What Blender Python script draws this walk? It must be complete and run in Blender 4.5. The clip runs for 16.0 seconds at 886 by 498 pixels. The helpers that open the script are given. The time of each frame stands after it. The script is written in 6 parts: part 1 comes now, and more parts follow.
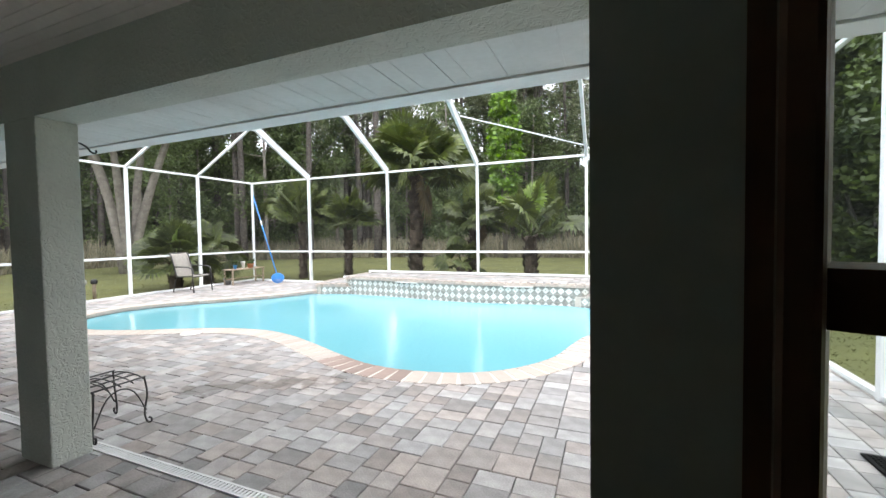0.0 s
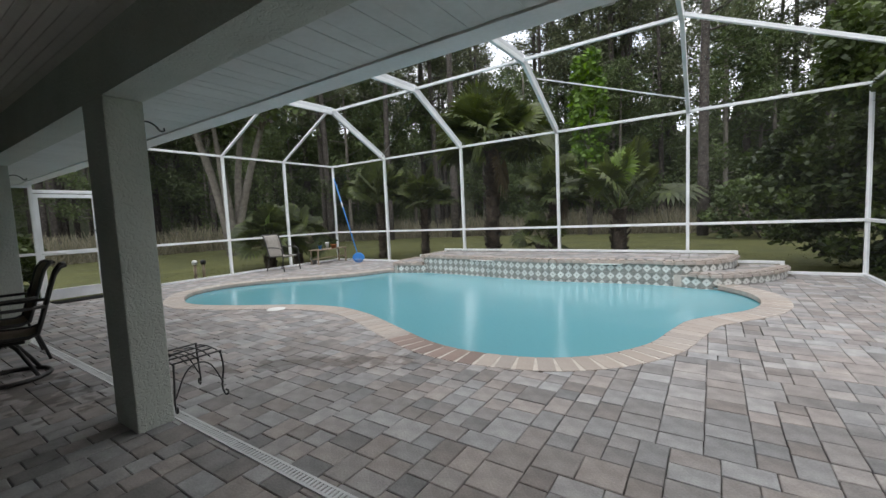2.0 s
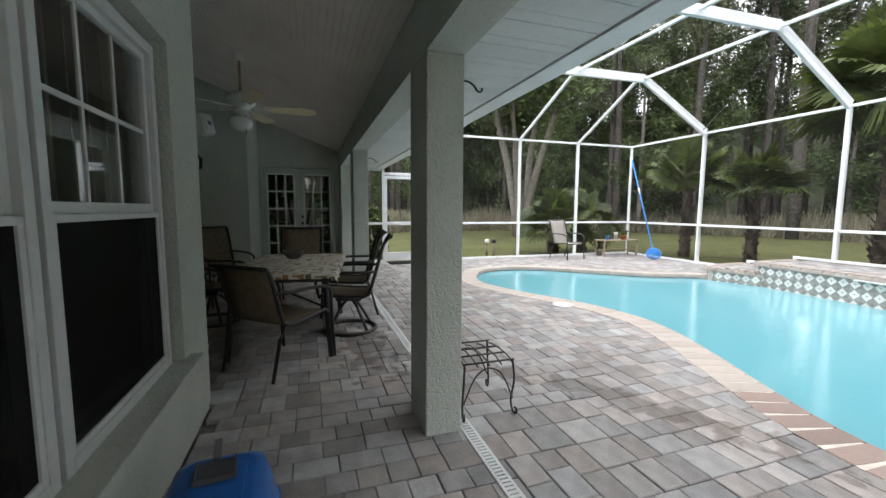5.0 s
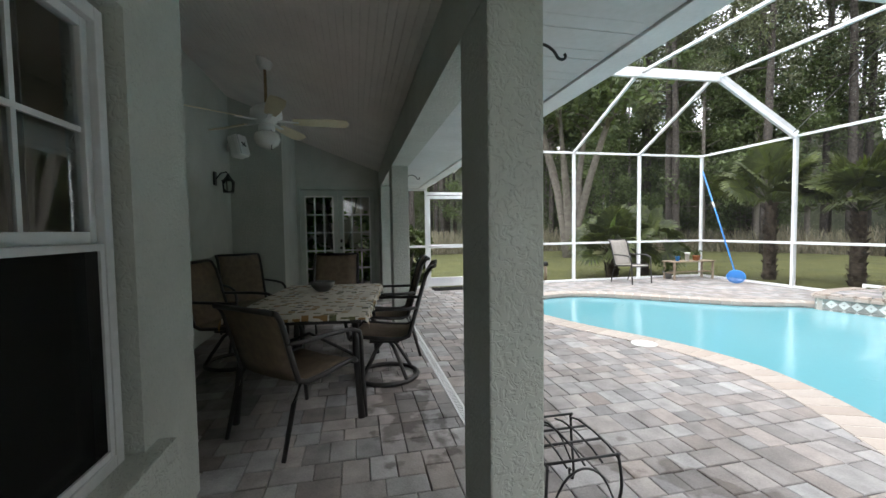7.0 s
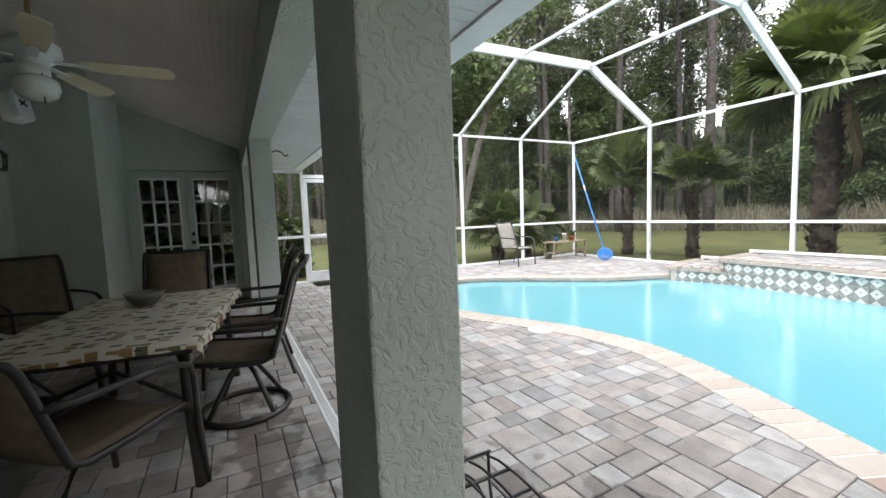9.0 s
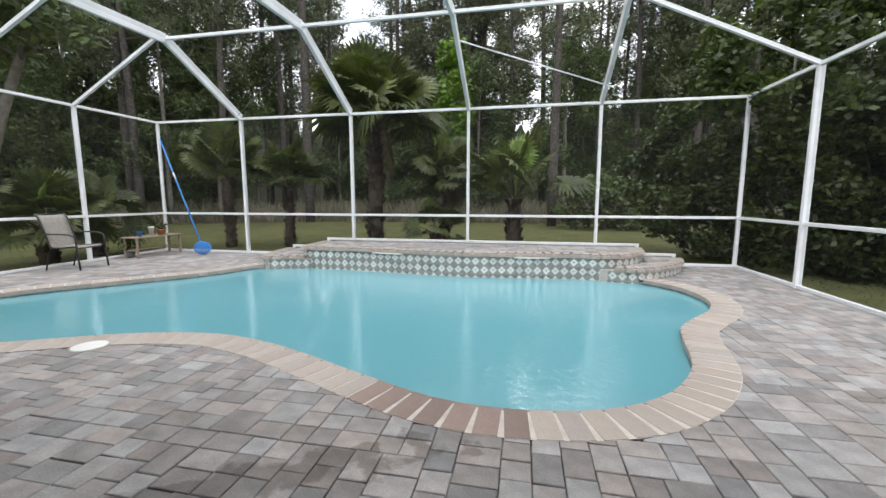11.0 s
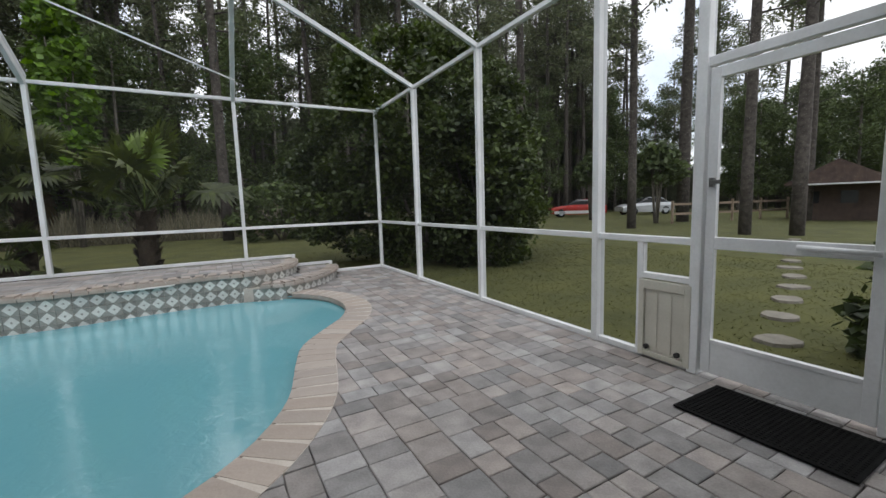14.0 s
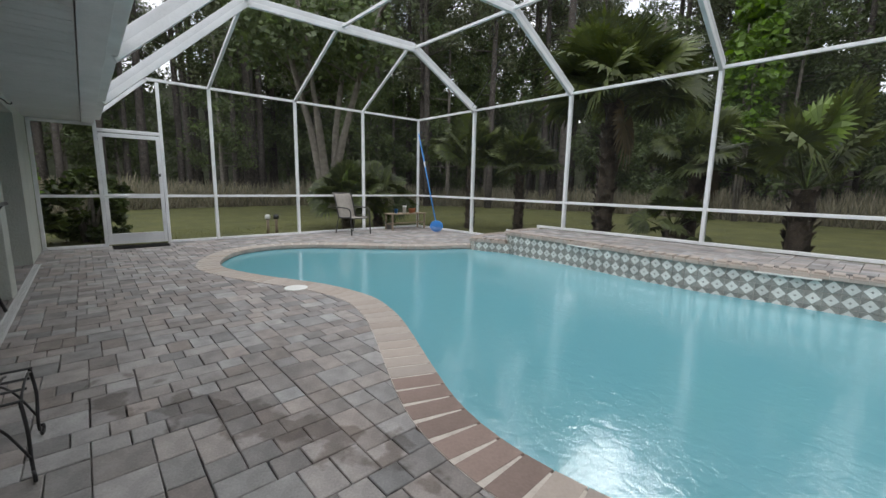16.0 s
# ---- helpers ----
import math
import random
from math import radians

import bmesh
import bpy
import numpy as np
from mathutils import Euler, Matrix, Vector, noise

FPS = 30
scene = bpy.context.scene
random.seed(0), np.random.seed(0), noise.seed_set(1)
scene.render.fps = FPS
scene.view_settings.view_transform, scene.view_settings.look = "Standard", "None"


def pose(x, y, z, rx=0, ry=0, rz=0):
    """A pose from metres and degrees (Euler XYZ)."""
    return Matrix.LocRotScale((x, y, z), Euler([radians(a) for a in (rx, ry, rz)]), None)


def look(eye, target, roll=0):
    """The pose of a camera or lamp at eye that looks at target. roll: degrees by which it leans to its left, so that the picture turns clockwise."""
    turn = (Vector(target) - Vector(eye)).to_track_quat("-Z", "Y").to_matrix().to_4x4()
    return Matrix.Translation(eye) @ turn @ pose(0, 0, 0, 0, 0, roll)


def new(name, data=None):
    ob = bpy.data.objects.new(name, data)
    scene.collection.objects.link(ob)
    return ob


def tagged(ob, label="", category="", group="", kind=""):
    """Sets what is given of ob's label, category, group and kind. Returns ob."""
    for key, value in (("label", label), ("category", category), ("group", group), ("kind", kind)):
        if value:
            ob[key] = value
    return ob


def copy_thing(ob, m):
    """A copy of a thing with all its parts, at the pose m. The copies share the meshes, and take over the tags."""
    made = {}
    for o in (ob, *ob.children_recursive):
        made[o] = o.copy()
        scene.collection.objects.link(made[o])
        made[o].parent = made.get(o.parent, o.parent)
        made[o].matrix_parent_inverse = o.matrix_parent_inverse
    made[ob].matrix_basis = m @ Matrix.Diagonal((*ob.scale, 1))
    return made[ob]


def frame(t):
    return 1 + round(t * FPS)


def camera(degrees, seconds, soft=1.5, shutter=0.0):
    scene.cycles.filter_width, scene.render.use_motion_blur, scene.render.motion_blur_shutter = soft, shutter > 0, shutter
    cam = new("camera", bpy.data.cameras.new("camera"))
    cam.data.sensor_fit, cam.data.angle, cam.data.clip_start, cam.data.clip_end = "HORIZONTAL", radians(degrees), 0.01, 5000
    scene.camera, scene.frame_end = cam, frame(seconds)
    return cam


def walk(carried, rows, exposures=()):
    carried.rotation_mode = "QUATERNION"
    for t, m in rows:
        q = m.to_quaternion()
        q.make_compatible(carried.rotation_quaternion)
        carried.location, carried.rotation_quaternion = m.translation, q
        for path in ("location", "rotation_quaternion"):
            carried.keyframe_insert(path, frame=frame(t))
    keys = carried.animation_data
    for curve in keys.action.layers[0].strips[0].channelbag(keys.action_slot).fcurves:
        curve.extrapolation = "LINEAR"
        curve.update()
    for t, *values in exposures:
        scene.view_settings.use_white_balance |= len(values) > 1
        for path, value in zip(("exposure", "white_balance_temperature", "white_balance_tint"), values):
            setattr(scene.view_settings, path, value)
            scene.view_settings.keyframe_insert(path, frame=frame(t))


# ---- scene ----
cam = camera(95.5, 16.0)
PATH = [
    (0, (-0.395, 0.171, 1.37), (-1.165, 2.016, 1.299), -0.9),
    (0.5, (-0.445, 0.279, 1.351), (-1.252, 2.103, 1.206), -2.9),
    (1, (-0.455, 0.405, 1.333), (-1.335, 2.194, 1.168), -4.4),
    (1.5, (-0.445, 0.49, 1.334), (-1.413, 2.238, 1.251), -1.5),
    (2, (-0.484, 0.519, 1.287), (-1.598, 2.172, 1.128), -2.6),
    (2.5, (-0.614, 0.567, 1.298), (-1.998, 2.001, 1.132), -1.4),
    (3, (-0.747, 0.599, 1.285), (-2.363, 1.764, 1.108), -2.8),
    (3.5, (-0.889, 0.641, 1.276), (-2.662, 1.548, 1.087), -0.9),
    (4, (-1.049, 0.738, 1.284), (-2.915, 1.445, 1.142), 0.5),
    (4.2, (-1.126, 0.753, 1.284), (-3.001, 1.422, 1.094), -0.3),
    (6.3, (-1.918, 1.006, 1.282), (-3.841, 1.546, 1.19), 1.4),
    (6.5, (-2.004, 0.996, 1.286), (-3.94, 1.497, 1.281), 0.9),
    (7, (-2.157, 0.996, 1.289), (-4.11, 1.417, 1.196), -0.8),
    (7.5, (-2.329, 1.058, 1.284), (-4.306, 1.342, 1.182), -0.1),
    (8, (-2.518, 1.124, 1.289), (-4.501, 1.321, 1.117), -0.1),
    (8.5, (-2.658, 1.163, 1.283), (-4.589, 1.661, 1.129), -0.9),
    (9, (-2.731, 1.215, 1.274), (-4.493, 2.146, 1.102), -2.1),
    (9.5, (-2.673, 1.273, 1.265), (-4.097, 2.665, 1.076), -1.8),
    (9.7, (-2.67, 1.294, 1.26), (-3.932, 2.833, 1.067), -1.2),
    (11.8, (-1.942, 1.451, 1.299), (-1.92, 3.434, 1.034), -1.6),
    (12, (-1.88, 1.484, 1.277), (-1.744, 3.46, 1.001), -2.1),
    (12.5, (-1.791, 1.641, 1.261), (-1.248, 3.555, 1.058), -1.9),
    (13, (-1.634, 1.77, 1.25), (-0.779, 3.555, 0.965), -2.3),
    (13.5, (-1.429, 1.857, 1.256), (-0.454, 3.593, 1.07), -0.5),
    (14, (-1.281, 1.993, 1.246), (-0.317, 3.731, 1.023), -1.8),
    (14.5, (-1.303, 2.255, 1.283), (-0.98, 4.223, 1.134), -1.0),
    (15, (-1.508, 2.337, 1.294), (-2.103, 4.228, 1.034), -0.7),
    (15.5, (-1.455, 2.367, 1.265), (-2.779, 3.838, 0.975), 3.3),
    (16, (-1.37, 2.311, 1.235), (-2.849, 3.62, 0.924), 1.1),
]

walk(cam, [(t, look(eye, target, roll)) for t, eye, target, roll in PATH],
     [(t, s + 0.38, 6520, 11) for t, s in ((0, 2.1), (0.5, 1.75), (1, 1.1), (1.5, 0.9), (2, 0.85), (3, 0.95), (4, 1.55), (7, 1.85), (9, 2.0), (9.7, 1.75), (12, 0.68), (14, 0.35), (16, 0.65))])

# ---- sky and sun ----
world = bpy.data.worlds.new("world")
scene.world = world
world.use_nodes = True
wn = world.node_tree.nodes
sky = wn.new("ShaderNodeTexSky")
sky.sky_type = "NISHITA"
sky.sun_disc = False
sky.sun_elevation, sky.sun_rotation = radians(76), radians(15)
sky.air_density, sky.dust_density, sky.ozone_density = 1.0, 2.0, 1.0
# broken bright overcast: white cloud over a pale sky
wl = world.node_tree.links.new
wco, cloud, cover, wmix = (wn.new("ShaderNode" + k) for k in ("TexCoord", "TexNoise", "MapRange", "Mix"))
cloud.inputs["Scale"].default_value, cloud.inputs["Detail"].default_value = 3.5, 6
cover.inputs["From Min"].default_value, cover.inputs["From Max"].default_value = 0.3, 0.52
cover.inputs["To Min"].default_value, cover.inputs["To Max"].default_value = 0.35, 1.0
wmix.data_type = "RGBA"
wmix.inputs["B"].default_value = (6.0, 6.15, 6.35, 1)
wl(wco.outputs["Generated"], cloud.inputs["Vector"])
wl(cloud.outputs["Fac"], cover.inputs["Value"])
wl(cover.outputs[0], wmix.inputs[0])
wl(sky.outputs[0], wmix.inputs["A"])
wl(wmix.outputs["Result"], wn["Background"].inputs[0])
wn["Background"].inputs[1].default_value = 0.15
sun = new("sun", bpy.data.lights.new("sun", "SUN"))
sun.data.energy, sun.data.angle, sun.data.color = 0.9, radians(140), (1.0, 0.97, 0.92)
sun.matrix_world = look((0, -1, 40), (0, 0, 0))


# ---- materials ----
def material(name, colour, rough=0.6, dark=None, scale=6.0, fine=60.0, bump=0.1, bump_scale=None, metal=0.0, spread=0.0,
             distance=0.01, random_dark=0.0, spec=0.5, hue=0.0):
    """Two scales of variation between colour and dark, fine relief, and a shift from piece to piece."""
    m = bpy.data.materials.new(name)
    m.use_nodes = True
    t = m.node_tree
    n, ln = t.nodes, t.links.new
    b = n["Principled BSDF"]
    dark = dark or tuple(c * 0.75 for c in colour)
    tc = n.new("ShaderNodeTexCoord")
    big = n.new("ShaderNodeTexNoise")
    big.inputs["Scale"].default_value, big.inputs["Detail"].default_value = scale, 5
    small = n.new("ShaderNodeTexNoise")
    small.inputs["Scale"].default_value, small.inputs["Detail"].default_value = fine, 3
    for tex in (big, small):
        ln(tc.outputs["Object"], tex.inputs["Vector"])
    add = n.new("ShaderNodeMath")
    add.operation = "MULTIPLY_ADD"
    ln(small.outputs["Fac"], add.inputs[0])
    add.inputs[1].default_value = 0.45
    ln(big.outputs["Fac"], add.inputs[2])
    ramp = n.new("ShaderNodeValToRGB")
    ramp.color_ramp.elements[0].position, ramp.color_ramp.elements[1].position = 0.5, 0.95
    ramp.color_ramp.elements[0].color, ramp.color_ramp.elements[1].color = (*dark, 1), (*colour, 1)
    ln(add.outputs[0], ramp.inputs[0])
    out = ramp.outputs[0]
    if spread:
        info = n.new("ShaderNodeObjectInfo")
        geo = n.new("ShaderNodeNewGeometry")
        mixr = n.new("ShaderNodeMath")
        mixr.operation = "ADD"
        ln(info.outputs["Random"], mixr.inputs[0])
        ln(geo.outputs["Random Per Island"], mixr.inputs[1])
        frac = n.new("ShaderNodeMath")
        frac.operation = "FRACT"
        ln(mixr.outputs[0], frac.inputs[0])
        hsv = n.new("ShaderNodeHueSaturation")
        rng = n.new("ShaderNodeMapRange")
        rng.inputs["To Min"].default_value, rng.inputs["To Max"].default_value = 1 - spread, 1 + spread
        ln(frac.outputs[0], rng.inputs["Value"])
        ln(rng.outputs[0], hsv.inputs["Value"])
        if hue:
            h2 = n.new("ShaderNodeMath")
            h2.operation = "MULTIPLY"
            h2.inputs[1].default_value = 7.31
            ln(frac.outputs[0], h2.inputs[0])
            h3 = n.new("ShaderNodeMath")
            h3.operation = "FRACT"
            ln(h2.outputs[0], h3.inputs[0])
            r2 = n.new("ShaderNodeMapRange")
            r2.inputs["To Min"].default_value, r2.inputs["To Max"].default_value = 1 - hue, 1 + hue
            ln(h3.outputs[0], r2.inputs["Value"])
            ln(r2.outputs[0], hsv.inputs["Saturation"])
        ln(out, hsv.inputs["Color"])
        out = hsv.outputs[0]
    ln(out, b.inputs["Base Color"])
    b.inputs["Roughness"].default_value, b.inputs["Metallic"].default_value = rough, metal
    b.inputs["Specular IOR Level"].default_value = spec
    if bump:
        bt = n.new("ShaderNodeTexNoise")
        bt.inputs["Scale"].default_value, bt.inputs["Detail"].default_value = bump_scale or fine, 4
        ln(tc.outputs["Object"], bt.inputs["Vector"])
        bp = n.new("ShaderNodeBump")
        bp.inputs["Strength"].default_value, bp.inputs["Distance"].default_value = bump, distance
        ln(bt.outputs["Fac"], bp.inputs["Height"])
        ln(bp.outputs[0], b.inputs["Normal"])
    return m


def stucco_material(name, colour):
    """Knockdown stucco: flattened islands of plaster with worm-like ridges."""
    m = material(name, colour, 0.85, tuple(c * 0.86 for c in colour), 3.0, 40.0, bump=0)
    t = m.node_tree
    n, ln = t.nodes, t.links.new
    tc = n.new("ShaderNodeTexCoord")
    warp = n.new("ShaderNodeTexNoise")
    warp.inputs["Scale"].default_value, warp.inputs["Detail"].default_value, warp.inputs["Distortion"].default_value = 24.0, 2, 1.6
    ln(tc.outputs["Object"], warp.inputs["Vector"])
    step = n.new("ShaderNodeValToRGB")
    step.color_ramp.elements[0].position, step.color_ramp.elements[1].position = 0.42, 0.52
    ln(warp.outputs["Fac"], step.inputs[0])
    bp = n.new("ShaderNodeBump")
    bp.inputs["Strength"].default_value, bp.inputs["Distance"].default_value = 0.55, 0.006
    ln(step.outputs[0], bp.inputs["Height"])
    ln(bp.outputs[0], n["Principled BSDF"].inputs["Normal"])
    return m


def glass_material(name, tint=(0.9, 0.95, 0.95), rough=0.0):
    m = bpy.data.materials.new(name)
    m.use_nodes = True
    b = m.node_tree.nodes["Principled BSDF"]
    b.inputs["Base Color"].default_value = (*tint, 1)
    b.inputs["Transmission Weight"].default_value, b.inputs["Roughness"].default_value, b.inputs["IOR"].default_value = 1.0, rough, 1.45
    return m


def screen_material(name, through_colour, thread, share):
    """Insect screen: mostly holes, the rest dark thread."""
    m = bpy.data.materials.new(name)
    m.use_nodes = True
    t = m.node_tree
    t.nodes.clear()
    o, mx, tr, df = (t.nodes.new("ShaderNode" + k) for k in ("OutputMaterial", "MixShader", "BsdfTransparent", "BsdfDiffuse"))
    tr.inputs[0].default_value, df.inputs[0].default_value = (*through_colour, 1), (*thread, 1)
    mx.inputs[0].default_value = share
    t.links.new(tr.outputs[0], mx.inputs[1])
    t.links.new(df.outputs[0], mx.inputs[2])
    t.links.new(mx.outputs[0], o.inputs[0])
    return m


STUCCO = stucco_material("stucco_sage", (0.495, 0.518, 0.468))
WHITE_ALU = material("white_aluminium", (0.80, 0.81, 0.82), 0.4, (0.66, 0.67, 0.67), 3, 50, 0.03)
WHITE_VINYL = material("white_vinyl", (0.64, 0.65, 0.65), 0.55, (0.53, 0.54, 0.53), 2, 30, 0.05)
WHITE_PAINT = material("white_paint", (0.75, 0.75, 0.72), 0.5, (0.6, 0.6, 0.57), 4, 50, 0.05)
CEILING_PAINT = material("ceiling_paint", (0.76, 0.72, 0.68), 0.7, (0.66, 0.62, 0.59), 2, 30, 0.05)
SAGE_PAINT = material("sage_door_paint", (0.46, 0.5, 0.45), 0.5, (0.39, 0.43, 0.39), 4, 60, 0.05)
BROWN_WOOD = material("brown_door_wood", (0.16, 0.08, 0.04), 0.45, (0.08, 0.04, 0.02), 5, 40, 0.1)
INTERIOR = material("interior_wall", (0.6, 0.53, 0.42), 0.8, (0.52, 0.46, 0.36), 2, 30, 0.05)
GLASS = glass_material("window_glass")
SCREEN = screen_material("insect_screen", (0.9, 0.91, 0.92), (0.05, 0.05, 0.052), 0.12)
DARK_SCREEN = screen_material("dark_window_screen", (0.4, 0.4, 0.4), (0.02, 0.02, 0.02), 0.75)
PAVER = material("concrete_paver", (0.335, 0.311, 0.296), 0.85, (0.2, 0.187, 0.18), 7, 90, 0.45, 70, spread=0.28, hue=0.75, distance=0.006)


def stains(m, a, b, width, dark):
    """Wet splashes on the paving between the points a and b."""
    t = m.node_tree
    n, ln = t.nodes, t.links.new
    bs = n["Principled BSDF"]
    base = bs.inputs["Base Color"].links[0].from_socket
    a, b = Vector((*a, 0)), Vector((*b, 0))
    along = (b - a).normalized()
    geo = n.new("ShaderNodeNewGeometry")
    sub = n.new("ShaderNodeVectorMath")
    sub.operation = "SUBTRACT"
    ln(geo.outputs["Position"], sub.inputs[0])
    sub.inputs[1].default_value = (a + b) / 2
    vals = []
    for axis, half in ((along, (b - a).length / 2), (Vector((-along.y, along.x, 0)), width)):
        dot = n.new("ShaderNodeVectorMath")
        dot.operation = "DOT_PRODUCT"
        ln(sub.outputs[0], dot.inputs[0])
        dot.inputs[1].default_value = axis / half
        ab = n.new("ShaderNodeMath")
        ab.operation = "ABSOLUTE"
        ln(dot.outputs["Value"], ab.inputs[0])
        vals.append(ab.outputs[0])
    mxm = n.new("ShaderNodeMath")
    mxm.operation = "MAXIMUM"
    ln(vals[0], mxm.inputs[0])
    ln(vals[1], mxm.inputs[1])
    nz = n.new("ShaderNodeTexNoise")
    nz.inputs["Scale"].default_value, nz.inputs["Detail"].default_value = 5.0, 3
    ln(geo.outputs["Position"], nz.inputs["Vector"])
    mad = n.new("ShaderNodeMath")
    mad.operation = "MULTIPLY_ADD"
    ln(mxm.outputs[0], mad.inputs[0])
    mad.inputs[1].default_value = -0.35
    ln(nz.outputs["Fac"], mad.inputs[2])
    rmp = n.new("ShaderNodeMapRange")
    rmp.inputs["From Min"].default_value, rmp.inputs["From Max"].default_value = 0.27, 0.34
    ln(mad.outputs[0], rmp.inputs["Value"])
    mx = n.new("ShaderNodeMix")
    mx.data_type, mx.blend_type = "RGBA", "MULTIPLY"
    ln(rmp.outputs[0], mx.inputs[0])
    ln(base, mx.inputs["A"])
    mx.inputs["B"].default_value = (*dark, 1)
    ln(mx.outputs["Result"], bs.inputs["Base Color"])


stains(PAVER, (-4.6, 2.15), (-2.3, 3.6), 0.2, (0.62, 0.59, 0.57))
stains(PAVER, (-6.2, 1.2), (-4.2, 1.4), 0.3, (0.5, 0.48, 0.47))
COPING_RED = material("coping_brick_red", (0.275, 0.2, 0.17), 0.75, (0.2, 0.145, 0.122), 5, 60, 0.3, 50, spread=0.2, distance=0.006)
COPING = material("coping_brick", (0.41, 0.355, 0.312), 0.8, (0.32, 0.275, 0.238), 5, 60, 0.3, 50, spread=0.09, hue=0.15, distance=0.006)
SAND = material("joint_sand", (0.17, 0.155, 0.14), 0.95, (0.1, 0.09, 0.08), 9, 90, 0.3)
MORTAR = material("mortar", (0.58, 0.53, 0.47), 0.9, (0.44, 0.39, 0.34), 9, 90, 0.2)
PLASTER = material("pool_plaster", (0.24, 0.52, 0.61), 0.7, (0.18, 0.44, 0.53), 1.2, 12, 0.05)
TILE_TEAL = material("pool_tile_grey_green", (0.33, 0.32, 0.29), 0.35, (0.19, 0.19, 0.17), 14, 70, 0.05, spread=0.2)
TILE_WHITE = material("pool_tile_white", (0.68, 0.68, 0.64), 0.3, (0.56, 0.56, 0.53), 14, 70, 0.05, spread=0.15)
BLACK_IRON = material("black_iron", (0.02, 0.02, 0.022), 0.45, (0.012, 0.012, 0.012), 20, 90, 0.1)
BRONZE = material("dark_bronze_frame", (0.03, 0.028, 0.027), 0.4, (0.018, 0.017, 0.016), 20, 90, 0.08)
SLING = material("brown_sling_fabric", (0.20, 0.15, 0.10), 0.85, (0.13, 0.10, 0.07), 20, 300, 0.3, 400, distance=0.002)
TAUPE_SLING = material("taupe_sling_fabric", (0.34, 0.31, 0.28), 0.85, (0.26, 0.24, 0.21), 20, 300, 0.3, 400, distance=0.002)
BLUE_PLASTIC = material("blue_plastic", (0.01, 0.12, 0.42), 0.35, (0.008, 0.09, 0.33), 6, 60, 0.04)
LIGHT_BLUE = material("light_blue_plastic", (0.05, 0.30, 0.75), 0.35, (0.04, 0.22, 0.6), 6, 60, 0.04)
GREY_PLASTIC = material("grey_plastic", (0.12, 0.12, 0.115), 0.5, (0.09, 0.09, 0.085), 8, 60, 0.04)
BEIGE_PLASTIC = material("beige_plastic", (0.62, 0.60, 0.52), 0.5, (0.52, 0.50, 0.43), 4, 60, 0.06)
RUBBER = material("black_rubber", (0.012, 0.012, 0.012), 0.95, (0.007, 0.007, 0.007), 20, 150, 0.5, 200, spec=0.1)
TERRACOTTA = material("terracotta", (0.45, 0.17, 0.07), 0.8, (0.34, 0.12, 0.05), 12, 60, 0.1)
GREY_WOOD = material("weathered_wood", (0.33, 0.26, 0.19), 0.8, (0.2, 0.15, 0.11), 12, 80, 0.3)
BARK = material("pine_bark", (0.115, 0.1, 0.088), 0.95, (0.035, 0.03, 0.026), 7, 25, 0.8, 14, distance=0.04)
GREY_BARK = material("grey_bark", (0.22, 0.20, 0.17), 0.95, (0.12, 0.105, 0.09), 5, 25, 0.5, 18, distance=0.02)
PALM_BARK = material("palm_bark", (0.1, 0.075, 0.052), 0.95, (0.035, 0.026, 0.018), 9, 40, 0.8, 20, distance=0.03)
GRASS = material("lawn", (0.1, 0.102, 0.024), 0.95, (0.052, 0.058, 0.015), 1.1, 38, 0.7, 60, distance=0.012)
STONE = material("stepping_stone", (0.26, 0.24, 0.2), 0.9, (0.17, 0.155, 0.13), 8, 60, 0.3)


def leaf_material(name, colour, dark, rough=0.5, spread=0.35):
    m = material(name, colour, rough, dark, 0.8, 9, 0, spread=spread, hue=0.15)
    t = m.node_tree
    b = t.nodes["Principled BSDF"]
    tl = t.nodes.new("ShaderNodeBsdfTranslucent")
    mx = t.nodes.new("ShaderNodeMixShader")
    mx.inputs[0].default_value = 0.3
    t.links.new(b.inputs["Base Color"].links[0].from_socket, tl.inputs[0])
    t.links.new(b.outputs[0], mx.inputs[1])
    t.links.new(tl.outputs[0], mx.inputs[2])
    t.links.new(mx.outputs[0], t.nodes["Material Output"].inputs[0])
    return m


PALM_LEAF = leaf_material("palm_leaf", (0.115, 0.145, 0.032), (0.03, 0.042, 0.012), 0.55)
PALM_LIGHT = leaf_material("young_palm_leaf", (0.24, 0.34, 0.08), (0.15, 0.22, 0.05), 0.5)
PALM_DRY = leaf_material("dry_palm_leaf", (0.16, 0.12, 0.06), (0.09, 0.065, 0.035), 0.8)
BUSH_LEAF = leaf_material("bush_leaf", (0.085, 0.12, 0.022), (0.02, 0.034, 0.009), 0.5)
PINE_LEAF = leaf_material("pine_needles", (0.165, 0.185, 0.095), (0.065, 0.082, 0.042), 0.7)
OAK_LEAF = leaf_material("oak_leaf", (0.14, 0.185, 0.065), (0.055, 0.08, 0.03), 0.6)
SPRING_LEAF = leaf_material("spring_leaf", (0.17, 0.29, 0.035), (0.09, 0.17, 0.022), 0.5)
REED = leaf_material("dry_reed", (0.32, 0.29, 0.21), (0.17, 0.16, 0.1), 0.9)


# ---- building helpers ----
def box(bm, x0, x1, y0, y1, z0, z1, bev=0.0):
    r = bmesh.ops.create_cube(bm, size=1.0, matrix=Matrix.LocRotScale(((x0 + x1) / 2, (y0 + y1) / 2, (z0 + z1) / 2), None, (abs(x1 - x0), abs(y1 - y0), abs(z1 - z0))))
    if bev:
        es = list({e for v in r["verts"] for e in v.link_edges})
        bmesh.ops.bevel(bm, geom=es, offset=bev, segments=2, affect="EDGES", profile=0.5)
    return bm


